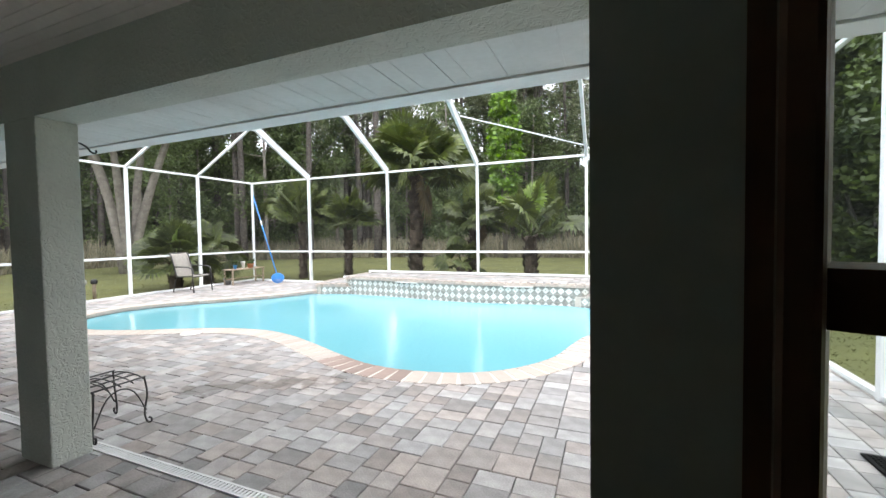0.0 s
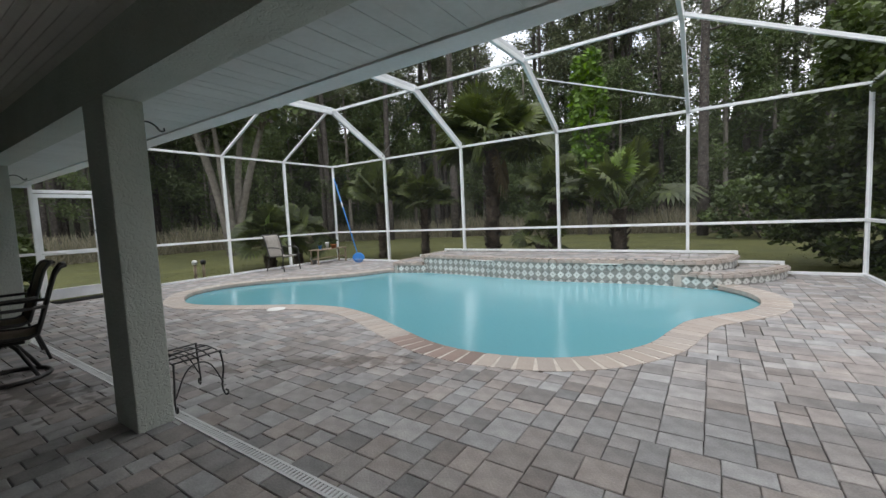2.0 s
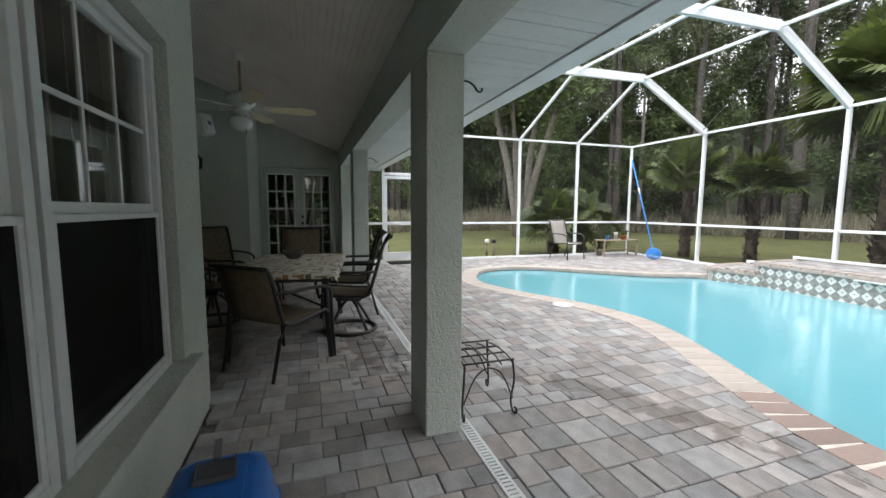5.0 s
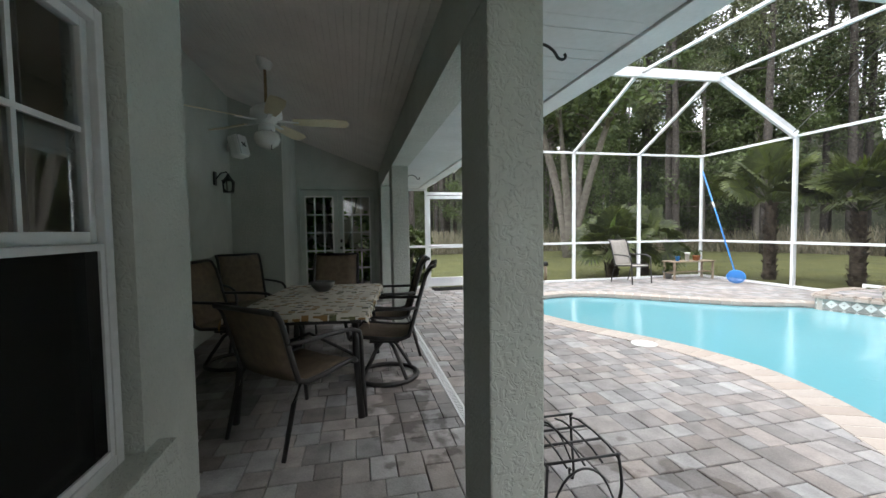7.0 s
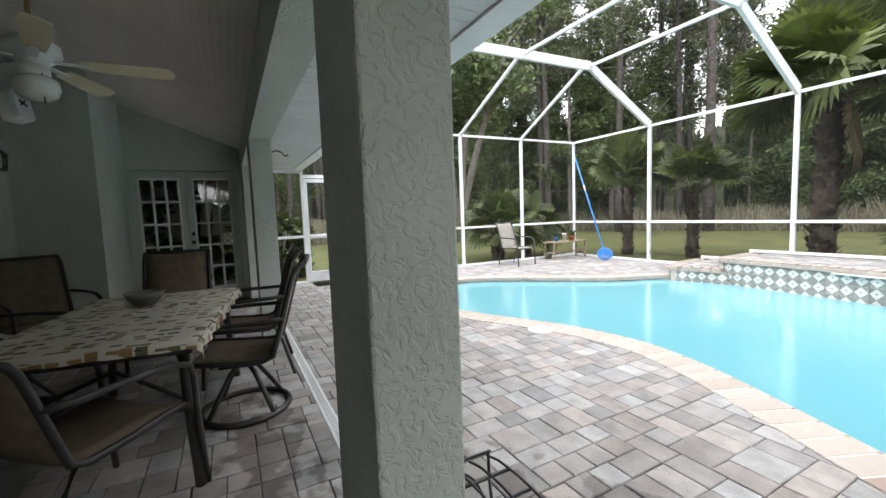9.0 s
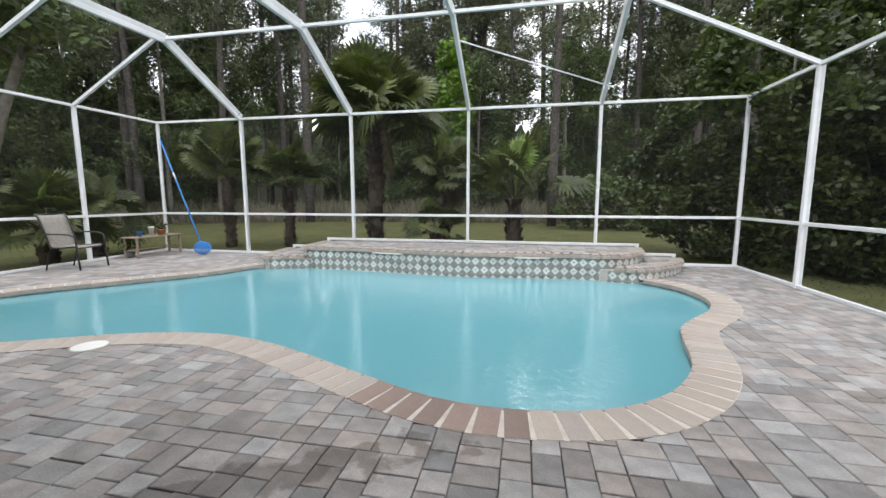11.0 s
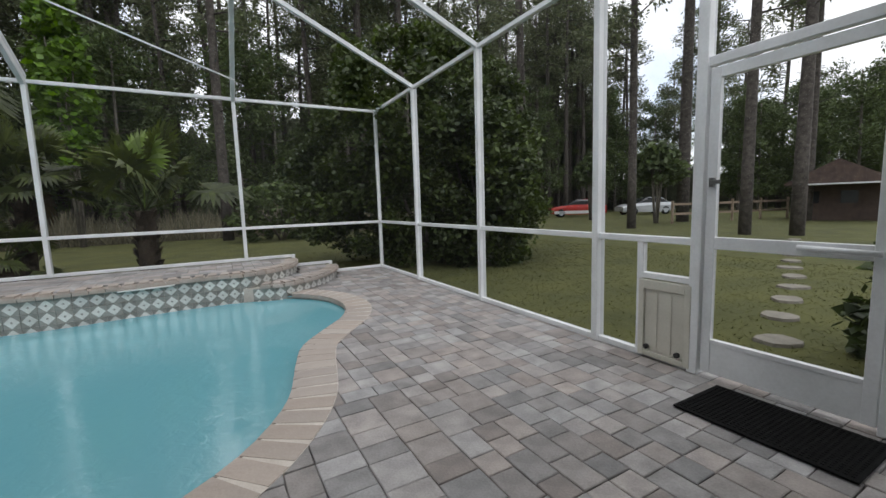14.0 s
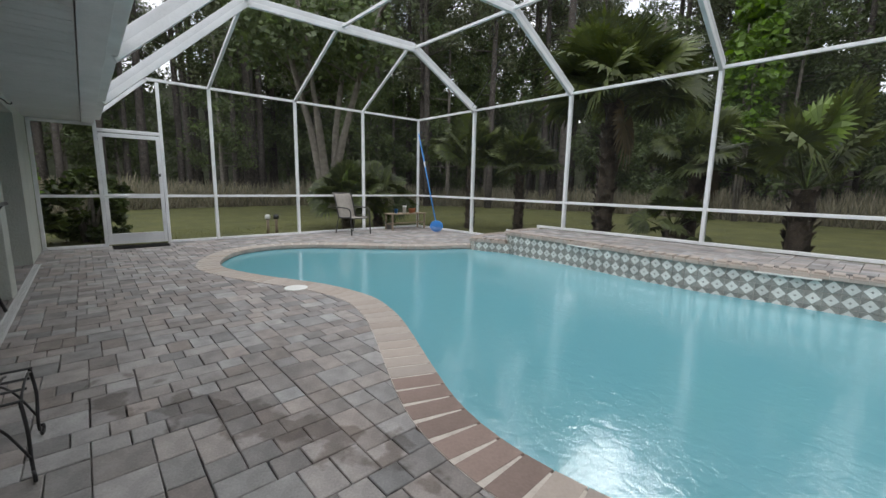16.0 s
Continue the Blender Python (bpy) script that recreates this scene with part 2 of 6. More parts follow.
def bar(bm, a, b, w, h=None, up=(0, 0, 1), bev=0.0):
    """A beam of section w by h from a to b."""
    a, b = Vector(a), Vector(b)
    d = (b - a)
    q = d.to_track_quat("X", "Z").to_matrix().to_4x4()
    m = Matrix.Translation((a + b) / 2) @ q @ Matrix.Diagonal((d.length, w, h or w, 1))
    r = bmesh.ops.create_cube(bm, size=1.0, matrix=m)
    if bev:
        bmesh.ops.bevel(bm, geom=list({e for v in r["verts"] for e in v.link_edges}), offset=bev, segments=1, affect="EDGES")
    return bm


def tube(bm, pts, r, sides=8, closed=False, taper=None):
    """A round bar along pts."""
    pts = [Vector(p) for p in pts]
    rings = []
    n = len(pts)
    for i, p in enumerate(pts):
        d = (pts[(i + 1) % n] - pts[i - 1]) if closed else (pts[min(i + 1, n - 1)] - pts[max(i - 1, 0)])
        d.normalize()
        ref = Vector((0, 0, 1)) if abs(d.z) < 0.9 else Vector((1, 0, 0))
        u = d.cross(ref).normalized()
        v = d.cross(u).normalized()
        rr = r if taper is None else r * (1 + (taper - 1) * i / (n - 1))
        rings.append([bm.verts.new(p + rr * (math.cos(2 * math.pi * k / sides) * u + math.sin(2 * math.pi * k / sides) * v)) for k in range(sides)])
    for i in range(n if closed else n - 1):
        A, B = rings[i], rings[(i + 1) % n]
        for k in range(sides):
            f = bm.faces.new((A[k], A[(k + 1) % sides], B[(k + 1) % sides], B[k]))
            f.smooth = True
    if not closed:
        bm.faces.new(rings[0][::-1])
        bm.faces.new(rings[-1])
    return bm


def lathe(bm, profile, centre=(0, 0, 0), sides=20):
    """A turned body: profile of (radius, height)."""
    c = Vector(centre)
    rings = [[bm.verts.new(c + Vector((max(r, 0.0005) * math.cos(2 * math.pi * k / sides), max(r, 0.0005) * math.sin(2 * math.pi * k / sides), z))) for k in range(sides)] for r, z in profile]
    for A, B in zip(rings, rings[1:]):
        for k in range(sides):
            f = bm.faces.new((A[k], A[(k + 1) % sides], B[(k + 1) % sides], B[k]))
            f.smooth = True
    bm.faces.new(rings[0][::-1])
    bm.faces.new(rings[-1])
    return bm


def mesh_of(name, bm, mat):
    bmesh.ops.recalc_face_normals(bm, faces=bm.faces)
    me = bpy.data.meshes.new(name)
    bm.to_mesh(me)
    bm.free()
    me.materials.append(mat)
    return me


def part(name, bm, mat, parent=None, label=""):
    """One mesh object; bm is a bmesh or a ready mesh."""
    me = bm if isinstance(bm, bpy.types.Mesh) else mesh_of(name, bm, mat)
    ob = new(name, me)
    ob.parent = parent
    return tagged(ob, label)


def raw(name, verts, faces, mat, smooth=False):
    me = bpy.data.meshes.new(name)
    me.from_pydata(verts, [], faces)
    me.materials.append(mat)
    if smooth:
        me.shade_smooth()
    me.update()
    return me


def thing(name, m=None, label="", category="", group="", kind=""):
    ob = new(name)
    ob.empty_display_size = 0.1
    if m is not None:
        ob.matrix_world = m
    return tagged(ob, label, category, group, kind)


def structure(name, bm, mat, label, category):
    return tagged(part(name, bm, mat), label, category, kind="structure")


def B():
    return bmesh.new()


def spline(pts, per=8, closed=True):
    """A smooth curve through control points."""
    n = len(pts)
    out = []
    for i in range(n if closed else n - 1):
        g = lambda k: Vector(pts[k % n]) if closed else Vector(pts[min(max(k, 0), n - 1)])
        p0, p1, p2, p3 = g(i - 1), g(i), g(i + 1), g(i + 2)
        for s in range(per):
            t = s / per
            out.append(0.5 * ((2 * p1) + (p2 - p0) * t + (2 * p0 - 5 * p1 + 4 * p2 - p3) * t * t + (3 * p1 - p0 - 3 * p2 + p3) * t ** 3))
    if not closed:
        out.append(Vector(pts[-1]))
    return out


def resample(pts, step, closed=True):
    pts = list(pts) + ([pts[0]] if closed else [])
    total = sum((b - a).length for a, b in zip(pts, pts[1:]))
    n = max(2, round(total / step))
    want, out, acc, i = [total * k / n for k in range(n if closed else n + 1)], [], 0.0, 0
    for w in want:
        while i < len(pts) - 2 and acc + (pts[i + 1] - pts[i]).length < w:
            acc += (pts[i + 1] - pts[i]).length
            i += 1
        seg = (pts[i + 1] - pts[i]).length or 1e-9
        out.append(pts[i].lerp(pts[i + 1], min(1.0, (w - acc) / seg)))
    return out


def inside(p, poly):
    x, y, hit = p[0], p[1], False
    for a, b in zip(poly, poly[1:] + poly[:1]):
        if (a.y > y) != (b.y > y) and x < (b.x - a.x) * (y - a.y) / (b.y - a.y) + a.x:
            hit = not hit
    return hit


# ---- plan ----
XL, XR, YF = -11.02, 1.6, 9.8          # screen walls
POSTS_FAR = (-8.73, -6.03, -3.46, -0.9)
POSTS_LEFT = (7.95, 6.15, 4.38)
POSTS_RIGHT = (8.0, 6.18)
EAVE, MID, FLAT = 3.1, 0.93, 4.12
BEAM_Y0, BEAM_Y1, BEAM_Z = 1.45, 1.66, 2.1
SOFFIT_Z, FASCIA_Y = 2.22, 2.5
WATER = -0.075
POOL = spline([(-0.46, 8.22), (-0.04, 7.7), (0.07, 7.05), (-0.1, 6.5), (-0.44, 6.05), (-0.68, 5.7), (-0.8, 5.3), (-0.93, 4.75), (-1.1, 4.4), (-1.32, 4.12), (-1.62, 3.9),
               (-1.98, 3.77), (-2.45, 3.72), (-2.9, 3.79), (-3.4, 3.99), (-4.1, 4.3), (-4.6, 4.48), (-5.2, 4.57), (-6.0, 4.4), (-7.0, 3.93), (-7.9, 3.7), (-8.7, 3.95), (-9.25, 4.4), (-9.4, 5.1), (-9.1, 5.8),
               (-8.4, 6.6), (-7.75, 7.4), (-7.3, 8.3), (-6.5, 8.58), (-5.15, 8.5), (-4.0, 8.34), (-3.1, 8.28), (-2.3, 8.38), (-1.5, 8.45), (-0.9, 8.38)], 6)
POOL = [Vector((p[0], p[1])) for p in POOL]
LEDGE = [Vector((p[0], p[1])) for p in spline([(-6.62, 9.7), (-6.6, 8.9), (-6.45, 8.56), (-5.15, 8.46), (-4.0, 8.3), (-3.1, 8.24), (-2.3, 8.34), (-1.5, 8.41), (-1.0, 8.38), (-0.6, 8.56), (-0.25, 9.0), (-0.1, 9.7)], 6, False)]
LOW_R = [Vector((p[0], p[1])) for p in spline([(-1.2, 8.42), (-0.9, 8.32), (-0.55, 8.22), (-0.1, 8.45), (0.3, 8.9), (0.55, 9.4), (0.6, 9.72)], 6, False)]
LOW_L = [Vector((p[0], p[1])) for p in spline([(-7.55, 9.72), (-7.5, 9.0), (-7.25, 8.3), (-6.9, 8.38), (-6.4, 8.52)], 6, False)]

# ---- ground and house shell ----
def sheet(name, outer, holes, z, mat):
    from_loops = [[Vector((p[0], p[1], 0)) for p in loop] for loop in [outer] + holes]
    import_points = [p for loop in from_loops for p in loop]
    from mathutils.geometry import tessellate_polygon
    tris = tessellate_polygon(from_loops)
    return raw(name, [(p.x, p.y, z) for p in import_points], [tuple(t) for t in tris], mat)


deck_edge = [(-11.15, -1.2), (1.75, -1.2), (1.75, 9.92), (-11.15, 9.92)]
G = 400
ground = tagged(new("ground", sheet("ground", [(-G, -G), (G, -G), (G, G), (-G, G)], [deck_edge], -0.16, GRASS)), "mown green lawn with bare brownish patches", "lawn", kind="structure")
slab = tagged(new("deck_bed", sheet("deck_bed", deck_edge, [POOL], -0.035, SAND)), "dark sand bed under the pavers", "paving bed", kind="structure")
bm = B()
for (x0, x1, y0, y1) in ((-11.15, 1.75, 9.92, 9.93), (-11.16, -11.15, -1.2, 9.92), (1.75, 1.76, -1.2, 9.92)):
    box(bm, x0, x1, y0, y1, -0.5, -0.03)
structure("deck_edge", bm, MORTAR, "concrete edge of the paved deck", "kerb")


def wall_with_holes(name, axis, a0, a1, t0, t1, z0, z1, holes, label):
    """A wall along axis from a0 to a1, thick from t0 to t1, cut by holes (a, b, low, high)."""
    bm = B()
    def put(a, b, lo, hi):
        if b - a > 1e-4 and hi - lo > 1e-4:
            box(bm, *((a, b, t0, t1) if axis == "x" else (t0, t1, a, b)), lo, hi)
    cur = a0
    for a, b, lo, hi in sorted(holes):
        put(cur, a, z0, z1)
        put(a, b, z0, lo)
        put(a, b, hi, z1)
        cur = b
    put(cur, a1, z0, z1)
    bmesh.ops.remove_doubles(bm, verts=bm.verts, dist=1e-5)
    return structure(name, bm, STUCCO, label, "wall")


WIN = (-3.84, -1.78, 0.46, 2.1)
wall_with_holes("wall_house", "x", -4.34, 1.75, 0.0, 0.2, -0.03, 3.3, [WIN, (-1.3, 0.3, -0.03, 2.1)], "sage green knockdown stucco house wall")
wall_with_holes("wall_return", "y", -0.81, 0.0, -4.34, -4.14, -0.03, 3.6, [], "sage green stucco return wall of the porch recess")
wall_with_holes("wall_dining", "x", -8.7, -4.14, -1.0, -0.81, -0.03, 3.6, [(-7.0, -5.2, -0.03, 2.06)], "sage green stucco wall behind the dining table")
wall_with_holes("wall_wing", "y", -1.0, -0.08, -10.12, -8.7, -0.03, 3.6, [], "sage green stucco wing wall in shade")
wall_with_holes("wall_end", "y", -1.0, 1.45, -10.3, -10.12, -0.03, 3.6, [(-0.06, 1.41, -0.03, 2.14)], "sage green stucco end wall with french doors")
bm = B()
box(bm, -11.1, -9.5, 1.45, 1.66, -0.03, BEAM_Z)
structure("wall_corner", bm, STUCCO, "sage green stucco corner pier at the porch end", "wall")

# rooms behind the openings
def open_room(name, x0, x1, y0, y1, z1, open_side):
    bm = B()
    t = 0.08
    box(bm, x0, x1, y0, y1, -0.1, -0.04)
    box(bm, x0, x1, y0, y1, z1, z1 + t)
    if open_side != "y1":
        box(bm, x0, x1, y1 - t, y1, -0.04, z1)
    box(bm, x0, x1, y0, y0 + t, -0.04, z1)
    box(bm, x0, x0 + t, y0 + t, y1, -0.04, z1)
    if open_side != "x1":
        box(bm, x1 - t, x1, y0 + t, y1, -0.04, z1)
    return structure(name, bm, INTERIOR, "tan painted interior room behind the glass", "room")
open_room("room_1", -4.1, 1.75, -4.0, -0.002, 2.6, "y1")
open_room("room_2", -8.6, -4.4, -4.0, -1.002, 2.6, "y1")
open_room("room_3", -13.5, -10.302, -1.0, 1.44, 2.6, "x1")

# porch beam, ceiling, soffit, fascia, roof
bm = B()
box(bm, -11.1, 1.75, BEAM_Y0, BEAM_Y1, BEAM_Z, 2.6)
structure("beam", bm, STUCCO, "sage stucco porch beam on square pillars", "beam")
def ceiling_z(y):
    return 2.44 - 0.378 * (y - 1.45)
bm = B()
y, w = 1.449, 0.05
while y > -1.0:
    ya = max(y - w, -1.0)
    g = 0.005
    vs = [bm.verts.new(v) for v in ((-10.12, y, ceiling_z(y)), (1.75, y, ceiling_z(y)), (1.75, ya + g, ceiling_z(ya + g)), (-10.12, ya + g, ceiling_z(ya + g)),
                                    (-10.12, ya + g / 2, ceiling_z(ya) + 0.005), (1.75, ya + g / 2, ceiling_z(ya) + 0.005), (-10.12, ya, ceiling_z(ya)), (1.75, ya, ceiling_z(ya)))]
    bm.faces.new((vs[0], vs[1], vs[2], vs[3]))
    bm.faces.new((vs[3], vs[2], vs[5], vs[4]))
    bm.faces.new((vs[4], vs[5], vs[7], vs[6]))
    y = ya
structure("ceiling", bm, CEILING_PAINT, "sloped beadboard porch ceiling, painted off-white", "ceiling")
bm = B()
x = -11.1
while x < 1.7:
    xa = min(x + 0.3, 1.75)
    for k in range(3):
        u0, u1 = x + (xa - x) * k / 3, x + (xa - x) * (k + 1) / 3 - (0.006 if k == 2 else 0.0)
        box(bm, u0, u1, BEAM_Y1, 2.355, SOFFIT_Z + (0.002 if k == 1 else 0), SOFFIT_Z + 0.01)
    x = xa
box(bm, -11.1, 1.75, BEAM_Y1, 2.355, SOFFIT_Z + 0.004, SOFFIT_Z + 0.04)
structure("ceiling_soffit", bm, WHITE_VINYL, "white vinyl panelled soffit under the eave", "soffit")
bm = B()
box(bm, -11.1, 1.75, 2.361, FASCIA_Y + 0.03, SOFFIT_Z - 0.012, SOFFIT_Z + 0.2, 0.004)
box(bm, -11.1, 1.75, FASCIA_Y + 0.03, FASCIA_Y + 0.13, SOFFIT_Z + 0.06, SOFFIT_Z + 0.22, 0.012)
structure("trim_fascia", bm, WHITE_ALU, "white aluminium fascia with a box gutter", "gutter")
bm = B()
vs = [bm.verts.new(v) for v in ((-11.3, 2.6, 2.46), (1.9, 2.6, 2.46), (1.9, -5.0, 5.4), (-11.3, -5.0, 5.4), (-11.3, 2.6, 2.52), (1.9, 2.6, 2.52), (1.9, -5.0, 5.46), (-11.3, -5.0, 5.46))]
for f in ((0, 1, 2, 3), (4, 5, 6, 7), (0, 1, 5, 4), (1, 2, 6, 5), (2, 3, 7, 6), (3, 0, 4, 7)):
    bm.faces.new([vs[i] for i in f])
structure("roof", bm, GREY_PLASTIC, "dark shingle house roof above the porch", "roof")
bm = B()
box(bm, -13.6, 1.9, -4.3, -4.05, -0.2, 5.2)
box(bm, 1.75, 1.95, -4.05, 0.2, -0.2, 4.5)
structure("wall_back", bm, STUCCO, "sage stucco outer wall of the house", "wall")


def pillar(x0, x1, label):
    bm = B()
    box(bm, x0, x1, BEAM_Y0, BEAM_Y1, -0.03, BEAM_Z, 0.008)
    return tagged(part("pillar", bm, STUCCO), label, "pillar", "porch pillars")


pillar(-3.86, -3.5, "square sage knockdown stucco pillar at the porch edge")
pillar(-7.62, -7.26, "square sage knockdown stucco pillar beside the dining table")
pillar(1.3, 1.66, "square sage stucco pillar at the screen wall")

# ---- pool ----
def strip(path, z0, z1, closed):
    vs, fs = [], []
    n = len(path)
    for p in path:
        vs += [(p.x, p.y, z0), (p.x, p.y, z1)]
    for i in range(n if closed else n - 1):
        j = (i + 1) % n
        fs.append((2 * i, 2 * j, 2 * j + 1, 2 * i + 1))
    return vs, fs


vs, fs = strip(POOL, -1.5, -0.04, True)
pool = tagged(new("pool", raw("pool", vs, fs, PLASTER, True)), "freeform swimming pool with turquoise plaster walls", "pool", kind="structure")
part("pool_floor", sheet("pool_floor", [(p.x, p.y) for p in POOL], [], -1.49, PLASTER), PLASTER, pool)
SHALLOW = [Vector((p[0], p[1])) for p in spline([(-2.75, 3.84), (-2.4, 3.8), (-2.0, 3.84), (-1.65, 3.98), (-1.7, 4.22), (-2.15, 4.38), (-2.65, 4.2)], 6)]
bm = B()
top = [bm.verts.new((p.x, p.y, -0.2)) for p in SHALLOW]
low = [bm.verts.new((p.x, p.y, -1.48)) for p in SHALLOW]
bm.faces.new(top)
for i in range(len(top)):
    bm.faces.new((top[i - 1], top[i], low[i], low[i - 1]))
part("pool_step", bm, material("sandy_plaster", (0.72, 0.68, 0.58), 0.8, (0.55, 0.52, 0.44), 5, 40, 0.1), pool, "pale submerged entry step")
water_mat = bpy.data.materials.new("pool_water")
water_mat.use_nodes = True
wt = water_mat.node_tree
wb = wt.nodes["Principled BSDF"]
wb.inputs["Base Color"].default_value = (0.165, 0.445, 0.51, 1)
wb.inputs["Specular IOR Level"].default_value = 0.11
wb.inputs["Roughness"].default_value, wb.inputs["IOR"].default_value, wb.inputs["Transmission Weight"].default_value = 0.1, 1.33, 0.35
wc = wt.nodes.new("ShaderNodeTexCoord")
wa = wt.nodes.new("ShaderNodeTexNoise")
wa.inputs["Scale"].default_value, wa.inputs["Detail"].default_value, wa.inputs["Distortion"].default_value = 11.0, 4, 0.8
wt.links.new(wc.outputs["Object"], wa.inputs["Vector"])
wbp = wt.nodes.new("ShaderNodeBump")
wbp.inputs["Strength"].default_value, wbp.inputs["Distance"].default_value = 0.17, 0.02
wt.links.new(wa.outputs["Fac"], wbp.inputs["Height"])
wt.links.new(wbp.outputs[0], wb.inputs["Normal"])
water = tagged(new("water", sheet("water", [(p.x, p.y) for p in POOL], [], WATER, water_mat)), "milky turquoise pool water with slight ripples", "water", kind="structure")
water.visible_shadow = False


def ledge_body(name, front, z, label, over=0.04):
    """A raised ledge: tiled face under a paved top; front runs from wall to wall."""
    loop = [(p.x, p.y) for p in front] + [(front[-1].x, YF - 0.03), (front[0].x, YF - 0.03)]
    vs, fs = strip(front, -0.4, z - 0.06, False)
    ob = tagged(new(name, raw(name, vs, fs, MORTAR)), label, "raised ledge", kind="structure")
    part("ledge_top", sheet("ledge_top", loop, [], z - 0.06, MORTAR), MORTAR, ob)
    return ob


ledge = ledge_body("raised_ledge", LEDGE, 0.36, "raised pool ledge faced with diamond tiles and paved on top")
low_r = ledge_body("ledge_step_low", LOW_R, 0.18, "low curved paved step beside the raised ledge")
low_l = ledge_body("ledge_step_low", LOW_L, 0.18, "low curved paved step at the corner of the pool")

# ---- screen enclosure ----
encl = thing("screen_enclosure", label="white aluminium pool screen enclosure with a mansard frame", category="screen enclosure")
PW = 0.055


def member(name, a, b, w=PW, h=None):
    bm = B()
    bar(bm, a, b, w, h, bev=0.004)
    return part(name, bm, WHITE_ALU, encl)


def base_z(x):
    return 0.36 if -6.65 < x < -0.12 else 0.18 if -7.52 < x < 0.55 else 0.0


for x in POSTS_FAR:
    member("post", (x, YF, base_z(x)), (x, YF, EAVE), 0.09, PW)
member("post", (XL, YF, 0), (XL, YF, EAVE), 0.06)
member("post", (XR, YF, 0), (XR, YF, EAVE), 0.06)
for y in POSTS_LEFT:
    member("post", (XL, y, 0), (XL, y, EAVE), PW, 0.08)
for y in POSTS_RIGHT:
    member("post", (XR, y, 0), (XR, y, EAVE), PW, 0.09)
member("post", (XR, 4.39, 0), (XR, 4.39, EAVE), 0.06, 0.1)
for y in (3.545, 2.585):
    member("post", (XR, y, 0), (XR, y, 3.1 if y > 3 else 2.75), 0.07, 0.09)
member("post", (XR, 3.97, 0), (XR, 3.97, MID), PW, 0.05)
member("post", (XR, 1.7, 0), (XR, 1.7, 2.2), PW)
for y in (3.505, 2.53):
    member("post", (XL, y, 0), (XL, y, 3.06 if y > 3 else 2.28), PW, 0.06)
member("post", (XL, 1.7, 0), (XL, 1.7, 2.2), PW)
for z in (MID, EAVE):
    member("rail", (XL, YF, z), (XR, YF, z), PW, 0.05)
    member("rail", (XL, YF, z), (XL, 3.5 if z == MID else 3.3, z), PW, 0.05)
    member("rail", (XR, YF, z), (XR, 3.55 if z == MID else 3.3, z), PW, 0.05)
for X in (XL, XR):
    member("rail", (X, 1.7, MID), (X, 2.55, MID), PW, 0.05)
    member("rail", (X, 3.35, EAVE), (X, 2.62, 2.4), PW, 0.06)
    member("rail", (X, 1.7, 0.025), (X, 2.55, 0.025), PW, 0.05)
    member("rail", (X, 2.55, 2.105), (X, 3.53, 2.105), PW, 0.06)
    member("rail", (X, 1.68, 2.19), (X, 2.5, 2.19), PW, 0.05)
member("rail", (XL, 3.5, 0.025), (XL, YF, 0.025), PW, 0.05)
member("rail", (XR, 3.6, 0.025), (XR, YF, 0.025), PW, 0.05)
for a, b, z in ((XL, -7.52, 0.025), (-7.52, -6.65, 0.205), (-6.65, -0.12, 0.385), (-0.12, 0.55, 0.205), (0.55, XR, 0.025)):
    member("rail", (a, YF, z), (b, YF, z), PW, 0.05)
for a, za, zb in ((-7.52, 0, 0.23), (-6.65, 0.18, 0.41), (-0.12, 0.18, 0.41), (0.55, 0, 0.23)):
    member("riser", (a, YF, za), (a, YF, zb), 0.04, PW)
PROFILE = ((2.56, 2.3), (4.5, 4.1), (7.9, 4.15), (9.8, 3.12))
for x in POSTS_FAR:
    for (ya, za), (yb, zb) in zip(PROFILE, PROFILE[1:]):
        member("roof_beam", (x, ya, za), (x, yb, zb), 0.06, 0.17)
for y, z in ((7.9, 4.15), (4.5, 4.1), (6.2, 4.14)):
    for a, b in zip(POSTS_FAR, POSTS_FAR[1:]):
        member("purlin", (a, y, z), (b, y, z), 0.05, 0.05)
for ys, xs, xe in ((POSTS_LEFT, XL, POSTS_FAR[0]), ((8.0, 6.18, 4.39), XR, POSTS_FAR[3])):
    for y, yt, zt in zip(ys, (7.75, 6.12, 4.45), (4.13, 4.12, 4.06)):
        member("hip_rafter", (xs, y, EAVE), (xe, yt, zt), 0.05, 0.06)
bm = B()
tube(bm, [(-3.46, 8.6, 3.98), (-0.9, 8.75, 3.12)], 0.012)
part("brace", bm, WHITE_ALU, encl, "thin white wind brace")
bm = B()
tube(bm, [(-8.73, 9.7, 3.15), (-6.03, 8.2, 4.1)], 0.008)
part("brace", bm, GREY_PLASTIC, encl, "thin dark wind brace")


def panel(pts):
    me = raw("screen_panel", pts, [tuple(range(len(pts)))], SCREEN)
    ob = new("screen_panel", me)
    ob.parent = encl


xs = (XL,) + POSTS_FAR + (XR,)
for a, b in zip(xs, xs[1:]):
    for z0, z1 in ((base_z((a + b) / 2) , MID), (MID, EAVE)):
        panel([(a, YF, z0), (b, YF, z0), (b, YF, z1), (a, YF, z1)])
for X, ys in ((XL, (YF,) + POSTS_LEFT + (3.5,)), (XR, (YF,) + POSTS_RIGHT + (4.39, 3.55))):
    for a, b in zip(ys, ys[1:]):
        for z0, z1 in ((0, MID), (MID, EAVE)):
            panel([(X, a, z0), (X, b, z0), (X, b, z1), (X, a, z1)])
    panel([(X, 3.5, 2.1), (X, 2.6, 2.1), (X, 2.6, 2.35), (X, 3.3, EAVE), (X, 3.5, EAVE)])
    panel([(X, 2.55, 0), (X, 1.7, 0), (X, 1.7, 2.2), (X, 2.55, 2.2)])
